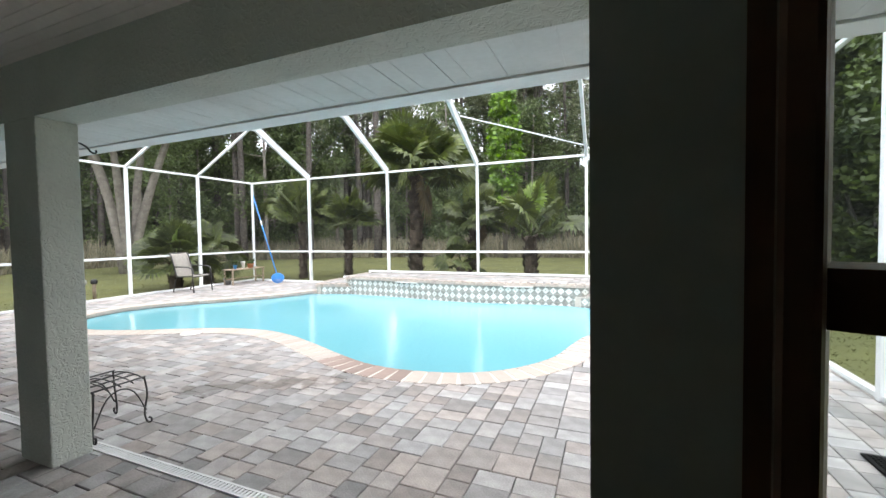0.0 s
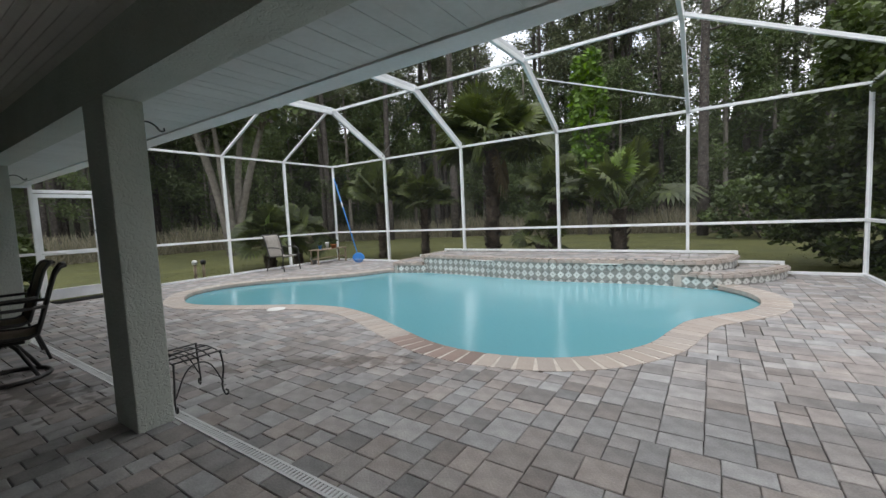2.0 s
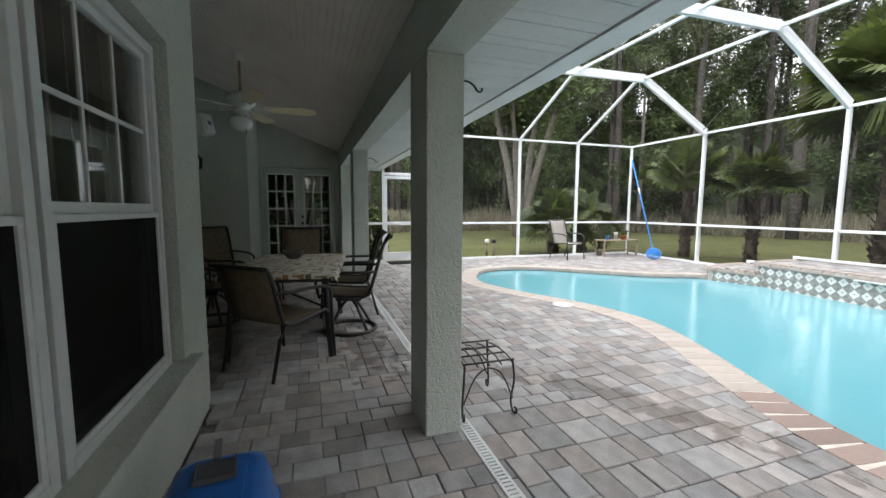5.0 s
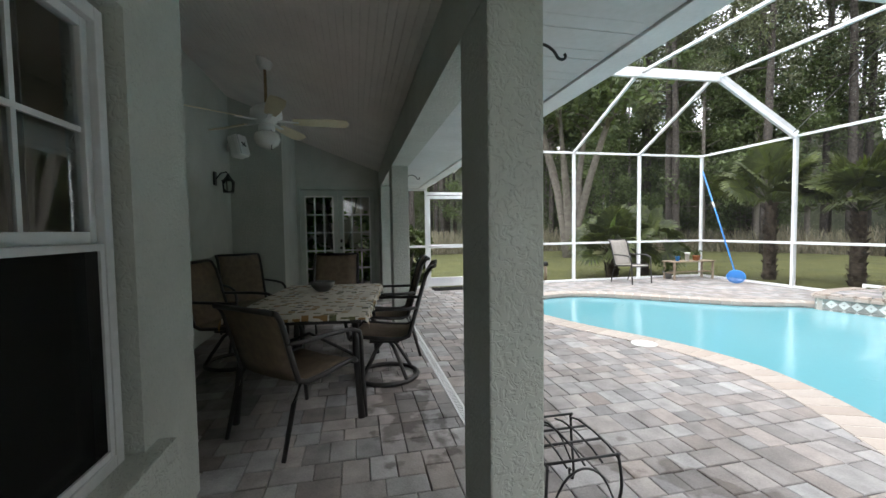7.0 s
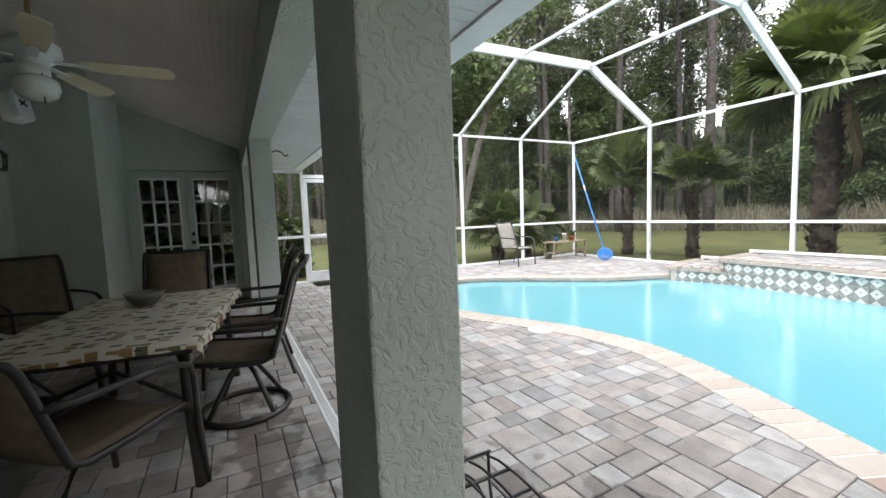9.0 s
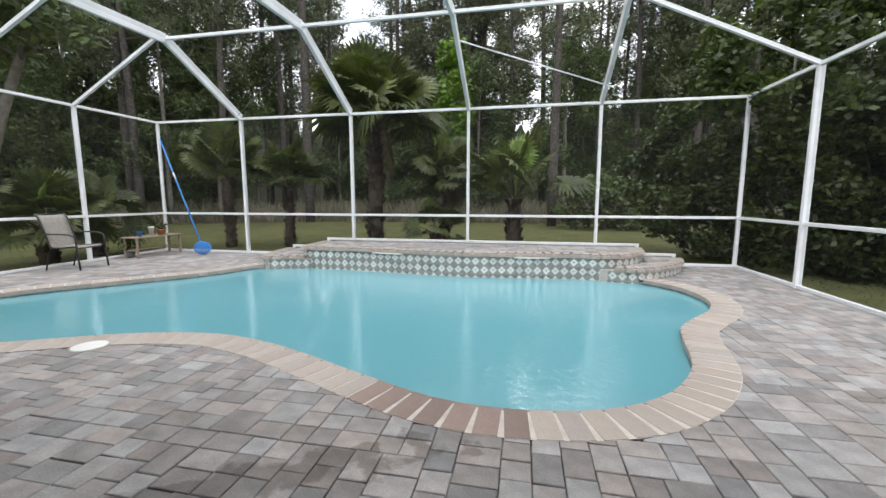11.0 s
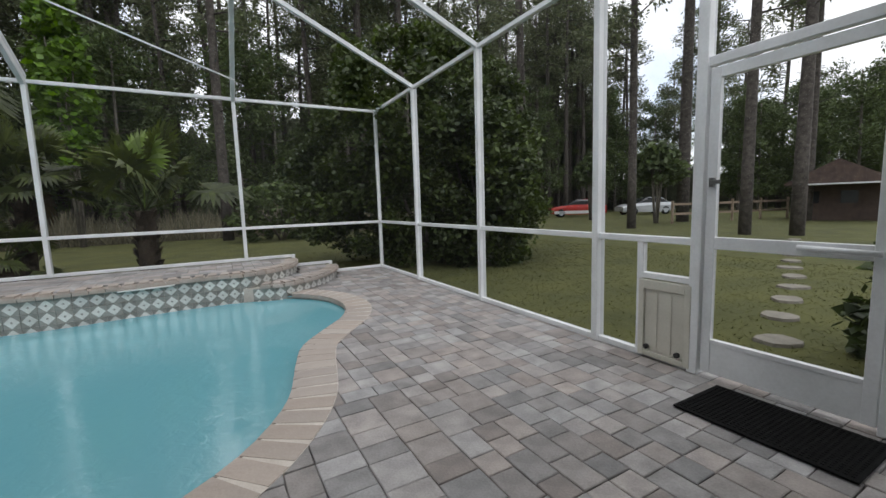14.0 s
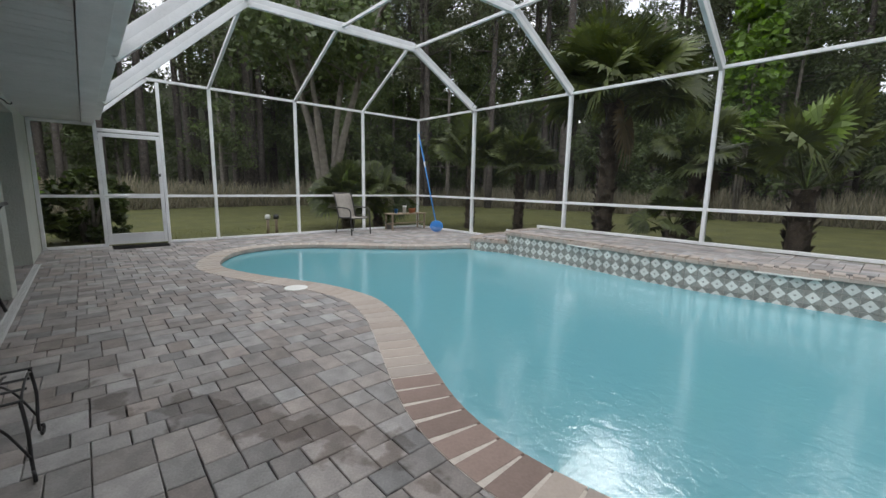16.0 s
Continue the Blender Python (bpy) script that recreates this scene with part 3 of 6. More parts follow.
for a, b in zip(POSTS_FAR, POSTS_FAR[1:]):
    for (ya, za), (yb, zb) in zip(PROFILE, PROFILE[1:]):
        panel([(a, ya, za), (b, ya, za), (b, yb, zb), (a, yb, zb)])
for X, xe in ((XL, POSTS_FAR[0]), (XR, POSTS_FAR[3])):
    panel([(X, 9.8, EAVE), (xe, 9.8, EAVE), (xe, 7.9, 4.15)])
    panel([(X, 9.8, EAVE), (xe, 7.9, 4.15), (xe, 4.5, 4.1), (X, 3.3, EAVE)])
    panel([(X, 3.3, EAVE), (xe, 4.5, 4.1), (xe, 2.56, 2.32), (X, 2.6, 2.32)])

# ---- doors and windows ----
def glazed_leaf(parent, w, h, paint, muntin, cols, rows, y=0.0, stile=0.11, bottom=0.24):
    """One glazed door leaf in its own x-z plane, from x = 0 to w."""
    leaf = part("door_leaf", box(box(box(box(B(), 0, stile, y, y + 0.044, 0.01, h), w - stile, w, y, y + 0.044, 0.01, h), stile, w - stile, y, y + 0.044, h - 0.12, h),
                                 stile, w - stile, y, y + 0.044, 0.01, bottom), paint, parent)
    bm = B()
    box(bm, stile, w - stile, y + 0.02, y + 0.026, bottom, h - 0.12)
    part("pane", bm, GLASS, leaf)
    bm = B()
    x0, x1, z0, z1 = stile, w - stile, bottom, h - 0.12
    for i in range(cols + 1):
        x = x0 + (x1 - x0) * i / cols
        box(bm, x - 0.014, x + 0.014, y - 0.006, y + 0.05, z0, z1)
    for i in range(rows + 1):
        z = z0 + (z1 - z0) * i / rows
        box(bm, x0, x1, y - 0.005, y + 0.049, z - 0.014, z + 0.014)
    part("muntins", bm, muntin, leaf)
    return leaf


def french_doors(name, m, width, height, paint, muntin, label, handle=True):
    d = thing(name, m, label, "french doors", kind="structure")
    bm = B()
    for x0, x1, z0, z1 in ((-0.06, 0.0, 0, height + 0.07), (width, width + 0.06, 0, height + 0.07), (0, width, height, height + 0.07)):
        box(bm, x0, x1, -0.03, 0.09, z0, z1, 0.004)
    part("door_frame", bm, paint, d)
    w = width / 2
    for k in range(2):
        leaf = glazed_leaf(d, w - 0.006, height - 0.01, paint, muntin, 3, 5, stile=0.09)
        leaf.location.x = k * w + 0.003
    if handle:
        bm = B()
        tube(bm, [(w + 0.05, -0.0, 0.98), (w + 0.05, -0.05, 0.98)], 0.013)
        bmesh.ops.create_uvsphere(bm, u_segments=10, v_segments=8, radius=0.028, matrix=Matrix.Translation((w + 0.05, -0.07, 0.98)))
        box(bm, w + 0.03, w + 0.07, -0.008, 0.0, 1.08, 1.14, 0.004)
        part("door_handle", bm, BRONZE, d)
    return d


french_doors("door_1", pose(-10.16, -0.02, 0, 0, 0, 90), 1.38, 2.09, SAGE_PAINT, WHITE_PAINT, "closed sage green french doors with white muntins")
french_doors("door_2", pose(-5.28, -0.86, 0, 0, 0, 180), 1.62, 2.0, SAGE_PAINT, BROWN_WOOD, "closed sage french doors with brown wood muntins")
d3 = thing("door_3", pose(0.262, 0.2, 0, 0, 0, 157.5), "sage glazed door with brown wood moulding standing ajar", "door", kind="structure")
leaf = glazed_leaf(d3, 0.715, 2.02, SAGE_PAINT, BROWN_WOOD, 1, 3, -0.02, 0.097, 0.215)
part("moulding", box(box(B(), 0.602, 0.62, -0.035, 0.04, 0.215, 1.9, 0.004), 0.097, 0.125, -0.035, 0.04, 0.215, 1.9, 0.004), BROWN_WOOD, leaf)
bm = B()
for x0, x1, z0, z1 in ((-1.3, -1.24, 0, 2.1), (0.25, 0.3, 0, 2.1), (-1.24, 0.25, 2.05, 2.1)):
    box(bm, x0, x1, 0.02, 0.215, z0, z1)
part("door_frame", bm, SAGE_PAINT, d3).matrix_parent_inverse = d3.matrix_world.inverted()

win = thing("window_1", pose(-3.84, 0.1, 0.46), "pair of white double-hung windows with dark lower insect screens", "window", kind="structure")
for k in range(2):
    x0 = 0.03 + k * 1.0
    x1 = x0 + 0.97
    z1 = 1.6
    fr = B()
    for a, b, lo, hi in ((x0, x0 + 0.045, 0.0, z1), (x1 - 0.045, x1, 0.0, z1), (x0 + 0.045, x1 - 0.045, 0.0, 0.05), (x0 + 0.045, x1 - 0.045, z1 - 0.05, z1)):
        box(fr, a, b, -0.03, 0.05, lo, hi, 0.003)
    part("window_frame", fr, WHITE_VINYL, win)
    up = B()
    for a, b, lo, hi in ((x0 + 0.045, x0 + 0.08, 0.78, z1 - 0.05), (x1 - 0.08, x1 - 0.045, 0.78, z1 - 0.05), (x0 + 0.08, x1 - 0.08, 0.78, 0.84), (x0 + 0.08, x1 - 0.08, z1 - 0.085, z1 - 0.05)):
        box(up, a, b, -0.01, 0.025, lo, hi, 0.003)
    part("upper_sash", up, WHITE_VINYL, win)
    mt = B()
    for i in (1, 2):
        xx = x0 + 0.08 + (0.81) * i / 3
        box(mt, xx - 0.009, xx + 0.009, 0.0, 0.012, 0.84, z1 - 0.085)
    box(mt, x0 + 0.08, x1 - 0.08, -0.001, 0.013, 1.17, 1.188)
    part("muntins", mt, WHITE_VINYL, win)
    part("pane", box(B(), x0 + 0.07, x1 - 0.07, 0.004, 0.008, 0.82, z1 - 0.07), GLASS, win)
    lo_s = B()
    for a, b, lo, hi in ((x0 + 0.045, x0 + 0.07, 0.05, 0.8), (x1 - 0.07, x1 - 0.045, 0.05, 0.8), (x0 + 0.07, x1 - 0.07, 0.05, 0.075), (x0 + 0.07, x1 - 0.07, 0.775, 0.8)):
        box(lo_s, a, b, 0.03, 0.045, lo, hi, 0.002)
    part("screen_frame", lo_s, WHITE_VINYL, win)
    part("insect_screen", raw("insect_screen", [(x0 + 0.07, 0.036, 0.07), (x1 - 0.07, 0.036, 0.07), (x1 - 0.07, 0.036, 0.78), (x0 + 0.07, 0.036, 0.78)], [(0, 1, 2, 3)], DARK_SCREEN), DARK_SCREEN, win)
    part("pane", box(B(), x0 + 0.06, x1 - 0.06, -0.012, -0.008, 0.05, 0.79), GLASS, win)
bm = B()
box(bm, -3.95, -1.68, 0.1, 0.27, 0.385, 0.468, 0.006)
structure("trim_sill", bm, STUCCO, "projecting sage stucco window sill", "window sill")
# vertical blinds inside the window
bl = thing("window_blind", pose(-3.8, -0.08, 0.5), "half-open taupe vertical blind behind the window", "blind")
for k in range(14):
    bm = B()
    box(bm, -0.005, 0.07, -0.002, 0.002, 0.75, 1.6)
    s = part("slat", bm, TAUPE_SLING, bl)
    s.location.x, s.rotation_euler.z = 0.1 + k * 0.145, radians(70)

# ---- porch floor drain ----
def drain(x0, x1):
    bm = B()
    box(bm, x0, x1, 1.665, 1.68, -0.03, 0.006)
    box(bm, x0, x1, 1.725, 1.74, -0.03, 0.006)
    x = x0 + 0.01
    while x < x1 - 0.02:
        box(bm, x, x + 0.016, 1.68, 1.725, -0.01, 0.005)
        x += 0.027
    ob = tagged(part("floor_drain", bm, WHITE_VINYL), "white slotted plastic channel drain set in the pavers", "drain", "porch drains")
drain(-3.5, 1.55)
drain(-9.5, -3.5)

# ---- dining set ----
def sling_chair(m, fabric, swivel, label, group, tall=1.0):
    """Patio sling chair facing local +x."""
    c = thing("patio_chair", m, label, "chair", group)
    W = 0.25
    prof = [(0.27, 0.40), (0.25, 0.425), (0.15, 0.42), (0.0, 0.405), (-0.16, 0.40), (-0.22, 0.425)]
    back = [(-0.22, 0.425), (-0.25, 0.52), (-0.29, 0.66), (-0.335, 0.82), (-0.37, 0.93), (-0.41, 0.99), (-0.44, 1.0)]
    back = [(x if i == 0 else -0.22 + (x + 0.22) * tall, 0.425 + (z - 0.425) * tall) for i, (x, z) in enumerate(back)]
    tx, tz = back[-1]
    def sheet_of(pr):
        bm = B()
        rows = []
        for off in (0.0, -0.008):
            rows.append([[bm.verts.new((x, y, z + off - 0.012 * (1 - (y / W) ** 2))) for y in (-W, -W / 2, 0, W / 2, W)] for x, z in pr])
        for r, flip in ((rows[0], False), (rows[1], True)):
            for A, Bq in zip(r, r[1:]):
                for k in range(4):
                    f = bm.faces.new((A[k], A[k + 1], Bq[k + 1], Bq[k]))
                    f.smooth = True
        for side in (0, 4):
            for i in range(len(pr) - 1):
                bm.faces.new((rows[0][i][side], rows[0][i + 1][side], rows[1][i + 1][side], rows[1][i][side]))
        for e in (0, -1):
            for k in range(4):
                bm.faces.new((rows[0][e][k], rows[0][e][k + 1], rows[1][e][k + 1], rows[1][e][k]))
        return bm
    part("seat", sheet_of(prof), fabric, c)
    part("backrest", sheet_of(back), fabric, c)
    for s in (-1, 1):
        y = s * (W + 0.015)
        part("side_rail", tube(B(), [(x, y, z) for x, z in prof + back[1:]], 0.017), BRONZE, c)
        arm = [(-0.30, y, 0.66), (-0.2, y + s * 0.03, 0.655), (0.0, y + s * 0.04, 0.655), (0.18, y + s * 0.04, 0.645), (0.27, y + s * 0.035, 0.61), (0.29, y + s * 0.03, 0.55), (0.27, y + s * 0.01, 0.42)]
        if not swivel:
            arm = arm[:-1] + [(0.30, y + s * 0.03, 0.3), (0.32, y + s * 0.03, 0.0)]
        part("armrest", tube(B(), arm, 0.015), BRONZE, c)
        if not swivel:
            part("leg", tube(B(), [(-0.2, y, 0.42), (-0.26, y, 0.3), (-0.34, y, 0.0)], 0.014), BRONZE, c)
    part("crossbar", tube(B(), [(tx, -W - 0.015, tz), (tx, W + 0.015, tz)], 0.017), BRONZE, c)
    part("crossbar", tube(B(), [(0.26, -W, 0.395), (0.26, W, 0.395)], 0.014), BRONZE, c)
    if swivel:
        ring = [(0.27 * math.cos(a), 0.27 * math.sin(a) * 1.0, 0.02) for a in [2 * math.pi * k / 24 for k in range(24)]]
        part("base_ring", tube(B(), ring, 0.02, 8, True), BRONZE, c)
        bm = B()
        for a in (45, 135, 225, 315):
            ca, sa = math.cos(radians(a)), math.sin(radians(a))
            tube(bm, [(0.03 * ca, 0.03 * sa, 0.33), (0.1 * ca, 0.1 * sa, 0.28), (0.2 * ca, 0.2 * sa, 0.14), (0.27 * ca, 0.27 * sa, 0.03)], 0.016)
        part("pedestal", bm, BRONZE, c)
        part("swivel_plate", box(B(), -0.13, 0.13, -0.13, 0.13, 0.33, 0.385, 0.01), BRONZE, c)
    return c


SET = "chairs round the dining table"
sling_chair(pose(-4.93, 0.6, 0, 0, 0, 138), SLING, False, "dark bronze patio chair with brown sling, turned to the table corner", SET, 0.74)
sling_chair(pose(-5.72, 1.24, 0, 0, 0, 258), SLING, True, "dark bronze swivel rocker with brown sling at the table's pool side", SET)
sling_chair(pose(-6.5, 1.3, 0, 0, 0, 265), SLING, False, "dark bronze patio chair with brown sling pushed to the table", SET)
sling_chair(pose(-7.05, 0.72, 0, 0, 0, -4), SLING, False, "dark bronze patio chair with brown sling at the table's head", SET)
sling_chair(pose(-6.45, -0.2, 0, 0, 0, 72), SLING, True, "dark bronze swivel rocker with brown sling at the house side", SET)
sling_chair(pose(-7.6, -0.3, 0, 0, 0, 35), SLING, False, "dark bronze patio chair with brown sling in the porch corner", SET)

TM = pose(-5.74, 0.68, 0, 0, 0, -7)
tb = thing("dining_table", TM, "dark bronze metal patio dining table under a patterned cloth", "table")
part("tabletop", box(B(), -0.8, 0.8, -0.47, 0.47, 0.705, 0.728, 0.008), BRONZE, tb)
part("apron", box(box(box(box(B(), -0.74, 0.74, -0.43, -0.4, 0.66, 0.705), -0.74, 0.74, 0.4, 0.43, 0.66, 0.705), -0.74, -0.71, -0.4, 0.4, 0.66, 0.705), 0.71, 0.74, -0.4, 0.4, 0.66, 0.705), BRONZE, tb)
for sx in (-1, 1):
    for sy in (-1, 1):
        part("leg", tube(B(), [(sx * 0.68, sy * 0.38, 0.7), (sx * 0.7, sy * 0.39, 0.4), (sx * 0.74, sy * 0.42, 0.0)], 0.026, 10), BRONZE, tb)
for s in (-1, 1):
    part("brace", tube(B(), [(s * 0.7, -0.39, 0.42), (s * 0.4, 0, 0.52), (s * 0.7, 0.39, 0.42)], 0.012), BRONZE, tb)


def cloth_material():
    """Cream cloth printed with brown, olive and black square motifs."""
    m = material("printed_tablecloth", (0.62, 0.58, 0.5), 0.75, (0.5, 0.46, 0.39), 6, 60, 0.1)
    t = m.node_tree
    n, ln = t.nodes, t.links.new
    b = n["Principled BSDF"]
    base = b.inputs["Base Color"].links[0].from_socket
    tc = n.new("ShaderNodeTexCoord")
    mp = n.new("ShaderNodeMapping")
    mp.inputs["Scale"].default_value = (24, 16, 9)
    ln(tc.outputs["Object"], mp.inputs["Vector"])
    ch = n.new("ShaderNodeTexChecker")
    ch.inputs["Scale"].default_value = 1.0
    ln(mp.outputs[0], ch.inputs["Vector"])
    vo = n.new("ShaderNodeTexVoronoi")
    vo.distance, vo.inputs["Scale"].default_value, vo.inputs["Randomness"].default_value = "CHEBYCHEV", 1.0, 0.35
    ln(mp.outputs[0], vo.inputs["Vector"])
    lt = n.new("ShaderNodeMath")
    lt.operation, lt.inputs[1].default_value = "LESS_THAN", 0.38
    ln(vo.outputs["Distance"], lt.inputs[0])
    sep = n.new("ShaderNodeSeparateColor")
    ln(vo.outputs["Color"], sep.inputs[0])
    ramp = n.new("ShaderNodeValToRGB")
    ramp.color_ramp.interpolation = "CONSTANT"
    els = ramp.color_ramp.elements
    els[0].position, els[0].color = 0.0, (0.26, 0.15, 0.05, 1)
    els[1].position, els[1].color = 0.35, (0.12, 0.12, 0.05, 1)
    for p, c in ((0.6, (0.3, 0.2, 0.08, 1)), (0.82, (0.05, 0.045, 0.04, 1))):
        e = els.new(p)
        e.color = c
    ln(sep.outputs[0], ramp.inputs[0])
    mx = n.new("ShaderNodeMix")
    mx.data_type = "RGBA"
    ln(lt.outputs[0], mx.inputs[0])
    ln(base, mx.inputs["A"])
    ln(ramp.outputs[0], mx.inputs["B"])
    ln(mx.outputs["Result"], b.inputs["Base Color"])
    return m


bm = B()
nx, ny, L, Wd = 44, 30, 0.835, 0.53
grid = []
for i in range(nx + 1):
    row = []
    for j in range(ny + 1):
        x, y = -L + 2 * L * i / nx, -Wd + 2 * Wd * j / ny
        ox, oy = max(0, abs(x) - 0.8), max(0, abs(y) - 0.47)
        drop = ox + oy
        fold = 0.012 * math.sin(26 * (x + y * 1.3)) * min(1, drop / 0.05)
        px = math.copysign(min(abs(x), 0.8 + 0.012) + (fold if ox else 0), x)
        py = math.copysign(min(abs(y), 0.47 + 0.012) + (fold if oy else 0), y)
        row.append(bm.verts.new((px, py, 0.733 - drop + 0.002 * noise.noise((x * 6, y * 6, 0)))))
    grid.append(row)
for i in range(nx):
    for j in range(ny):
        bm.faces.new((grid[i][j], grid[i + 1][j], grid[i + 1][j + 1], grid[i][j + 1])).smooth = True
cloth = part("tablecloth", bm, cloth_material())
cloth.matrix_world = TM
tagged(cloth, "cream tablecloth printed with brown and olive squares", "tablecloth")
bowl = part("bowl", lathe(B(), [(0.05, 0.0), (0.06, 0.005), (0.1, 0.05), (0.115, 0.09), (0.108, 0.09), (0.09, 0.05), (0.04, 0.015), (0.0, 0.012)]), GREY_PLASTIC)
bowl.matrix_world = pose(-6.05, 0.68, 0.737)
tagged(bowl, "dark grey glazed bowl on the dining table", "bowl")

# ---- ceiling fan, sconce, speaker, hooks ----
FX, FY = -6.3, 0.19
FZ = ceiling_z(FY)
fan = thing("ceiling_fan", pose(FX, FY, FZ), "white five-blade ceiling fan with a globe light", "ceiling fan")
part("canopy", lathe(B(), [(0.02, -0.09), (0.05, -0.08), (0.075, -0.03), (0.075, 0.03)]), WHITE_PAINT, fan)
part("downrod", tube(B(), [(0, 0, -0.05), (0, 0, -0.42)], 0.014), material("brass_rod", (0.35, 0.24, 0.12), 0.4, metal=0.6), fan)
part("motor_housing", lathe(B(), [(0.03, -0.40), (0.09, -0.43), (0.14, -0.47), (0.145, -0.53), (0.1, -0.57), (0.06, -0.6)]), WHITE_PAINT, fan)
part("light_fitter", lathe(B(), [(0.06, -0.6), (0.075, -0.62), (0.075, -0.66), (0.06, -0.67)]), WHITE_PAINT, fan)
part("globe", lathe(B(), [(0.06, -0.66), (0.11, -0.69), (0.12, -0.74), (0.1, -0.79), (0.05, -0.82), (0.0, -0.825)]), material("opal_glass", (0.75, 0.74, 0.7), 0.25, bump=0), fan, "white opal glass globe")
part("pull_chain", tube(B(), [(0.06, 0.05, -0.66), (0.06, 0.05, -0.85)], 0.004), BRONZE, fan)
CREAM = material("cream_blade", (0.7, 0.6, 0.4), 0.5, (0.58, 0.5, 0.33), 6, 60, 0.05)
for k in range(5):
    a = radians(18 + 72 * k)
    R = Matrix.Rotation(a, 4, "Z") @ Matrix.Rotation(radians(-14), 4, "X")
    bm = B()
    vs = [bm.verts.new(R @ Vector(v) + Vector((0, 0, -0.57))) for z in (0.0, 0.008) for v in
          ((0.24, -0.05, z), (0.4, -0.065, z), (0.64, -0.075, z), (0.74, -0.06, z), (0.765, 0.0, z), (0.74, 0.06, z), (0.64, 0.075, z), (0.4, 0.065, z), (0.24, 0.05, z))]
    bm.faces.new(vs[:9])
    bm.faces.new(vs[9:][::-1])
    for i in range(9):
        bm.faces.new((vs[i], vs[(i + 1) % 9], vs[9 + (i + 1) % 9], vs[9 + i]))
    bl_ = part("blade", bm, CREAM, fan)
    bm = B()
    bar(bm, R @ Vector((0.1, 0, -0.004)) + Vector((0, 0, -0.565)), R @ Vector((0.29, 0, -0.004)) + Vector((0, 0, -0.57)), 0.04, 0.008)
    part("blade_iron", bm, WHITE_PAINT, fan)

sc = thing("wall_sconce", pose(-8.0, -0.81, 2.0), "black iron lantern sconce on the stucco wall", "wall lamp")
part("backplate", box(B(), -0.05, 0.05, 0.0, 0.02, -0.08, 0.1, 0.006), BLACK_IRON, sc)
part("arm", tube(B(), [(0, 0.02, 0.0), (0, 0.08, 0.08), (0, 0.15, 0.1), (0, 0.17, 0.06)], 0.009), BLACK_IRON, sc)
part("roof", lathe(B(), [(0.01, 0.11), (0.025, 0.08), (0.05, 0.04), (0.085, 0.01), (0.085, 0.0)], (0, 0.17, -0.03), 6), BLACK_IRON, sc)
part("lantern_glass", lathe(B(), [(0.07, -0.03), (0.06, -0.16)], (0, 0.17, 0), 6), GLASS, sc)
bm = B()
for k in range(6):
    a = radians(60 * k)
    bar(bm, (0.073 * math.cos(a), 0.17 + 0.073 * math.sin(a), -0.03), (0.062 * math.cos(a), 0.17 + 0.062 * math.sin(a), -0.17), 0.01)
lathe(bm, [(0.068, -0.175), (0.068, -0.16)], (0, 0.17, 0), 6)
part("cage", bm, BLACK_IRON, sc)

sp = thing("loudspeaker", pose(-8.45, -0.62, 2.52, 14, 0, -25), "white outdoor loudspeaker tilted on a wall bracket", "loudspeaker")
part("cabinet", box(B(), -0.11, 0.11, -0.08, 0.09, -0.16, 0.16, 0.04), WHITE_PAINT, sp)
part("grille", box(B(), -0.09, 0.09, 0.085, 0.1, -0.14, 0.14, 0.006), WHITE_VINYL, sp)
part("bracket", bar(bar(B(), (0, -0.06, 0.0), (-0.06, -0.22, 0.06), 0.03), (-0.06, -0.2, 0.0), (-0.06, -0.2, 0.12), 0.06, 0.02), WHITE_PAINT, sp)
part("emblem", bar(bar(B(), (-0.03, 0.103, -0.02), (0.04, 0.103, 0.03), 0.006, 0.02), (-0.03, 0.103, 0.035), (0.035, 0.103, -0.02), 0.006, 0.014), BLACK_IRON, sp, "small black emblem")


def hook(x):
    h = thing("plant_hook", pose(x, BEAM_Y1, 2.0), "black wrought iron plant hook on the pillar", "hook", "plant hooks")
    part("backplate", box(B(), -0.012, 0.012, 0.0, 0.005, -0.06, 0.05), BLACK_IRON, h)
    pts = [(0, 0.0, -0.02), (0, 0.035, 0.01), (0, 0.08, 0.016), (0, 0.12, -0.004), (0, 0.14, -0.03), (0, 0.16, -0.036), (0, 0.173, -0.025), (0, 0.168, -0.012)]
    part("arm", tube(B(), spline([Vector(p) for p in pts], 4, False), 0.006, 6), BLACK_IRON, h)


hook(-3.66)
hook(-7.44)

# ---- wire bench ----
wb_ = thing("plant_stand", pose(-3.79, 1.88, 0), "low black wrought iron wire plant stand with scroll feet", "plant stand")
for s in (-1, 1):
    for q in (-1, 1):
        pts = [Vector(p) for p in ((s * 0.19, q * 0.16, 0.35), (s * 0.2, q * 0.17, 0.22), (s * 0.17, q * 0.165, 0.08), (s * 0.19, q * 0.17, 0.012), (s * 0.225, q * 0.175, 0.012), (s * 0.23, q * 0.175, 0.04), (s * 0.21, q * 0.17, 0.045))]
        part("leg", tube(B(), spline(pts, 4, False), 0.007, 6), BLACK_IRON, wb_)
for q in (-0.16, -0.08, 0.0, 0.08, 0.16):
    part("wire", tube(B(), [(-0.2, q, 0.33), (-0.12, q, 0.352), (0.0, q, 0.36), (0.12, q, 0.352), (0.2, q, 0.33)], 0.005, 6), BLACK_IRON, wb_)
for s in (-0.19, -0.06, 0.06, 0.19):
    part("wire", tube(B(), [(s, -0.17, 0.35), (s, 0.17, 0.35)], 0.006, 6), BLACK_IRON, wb_)
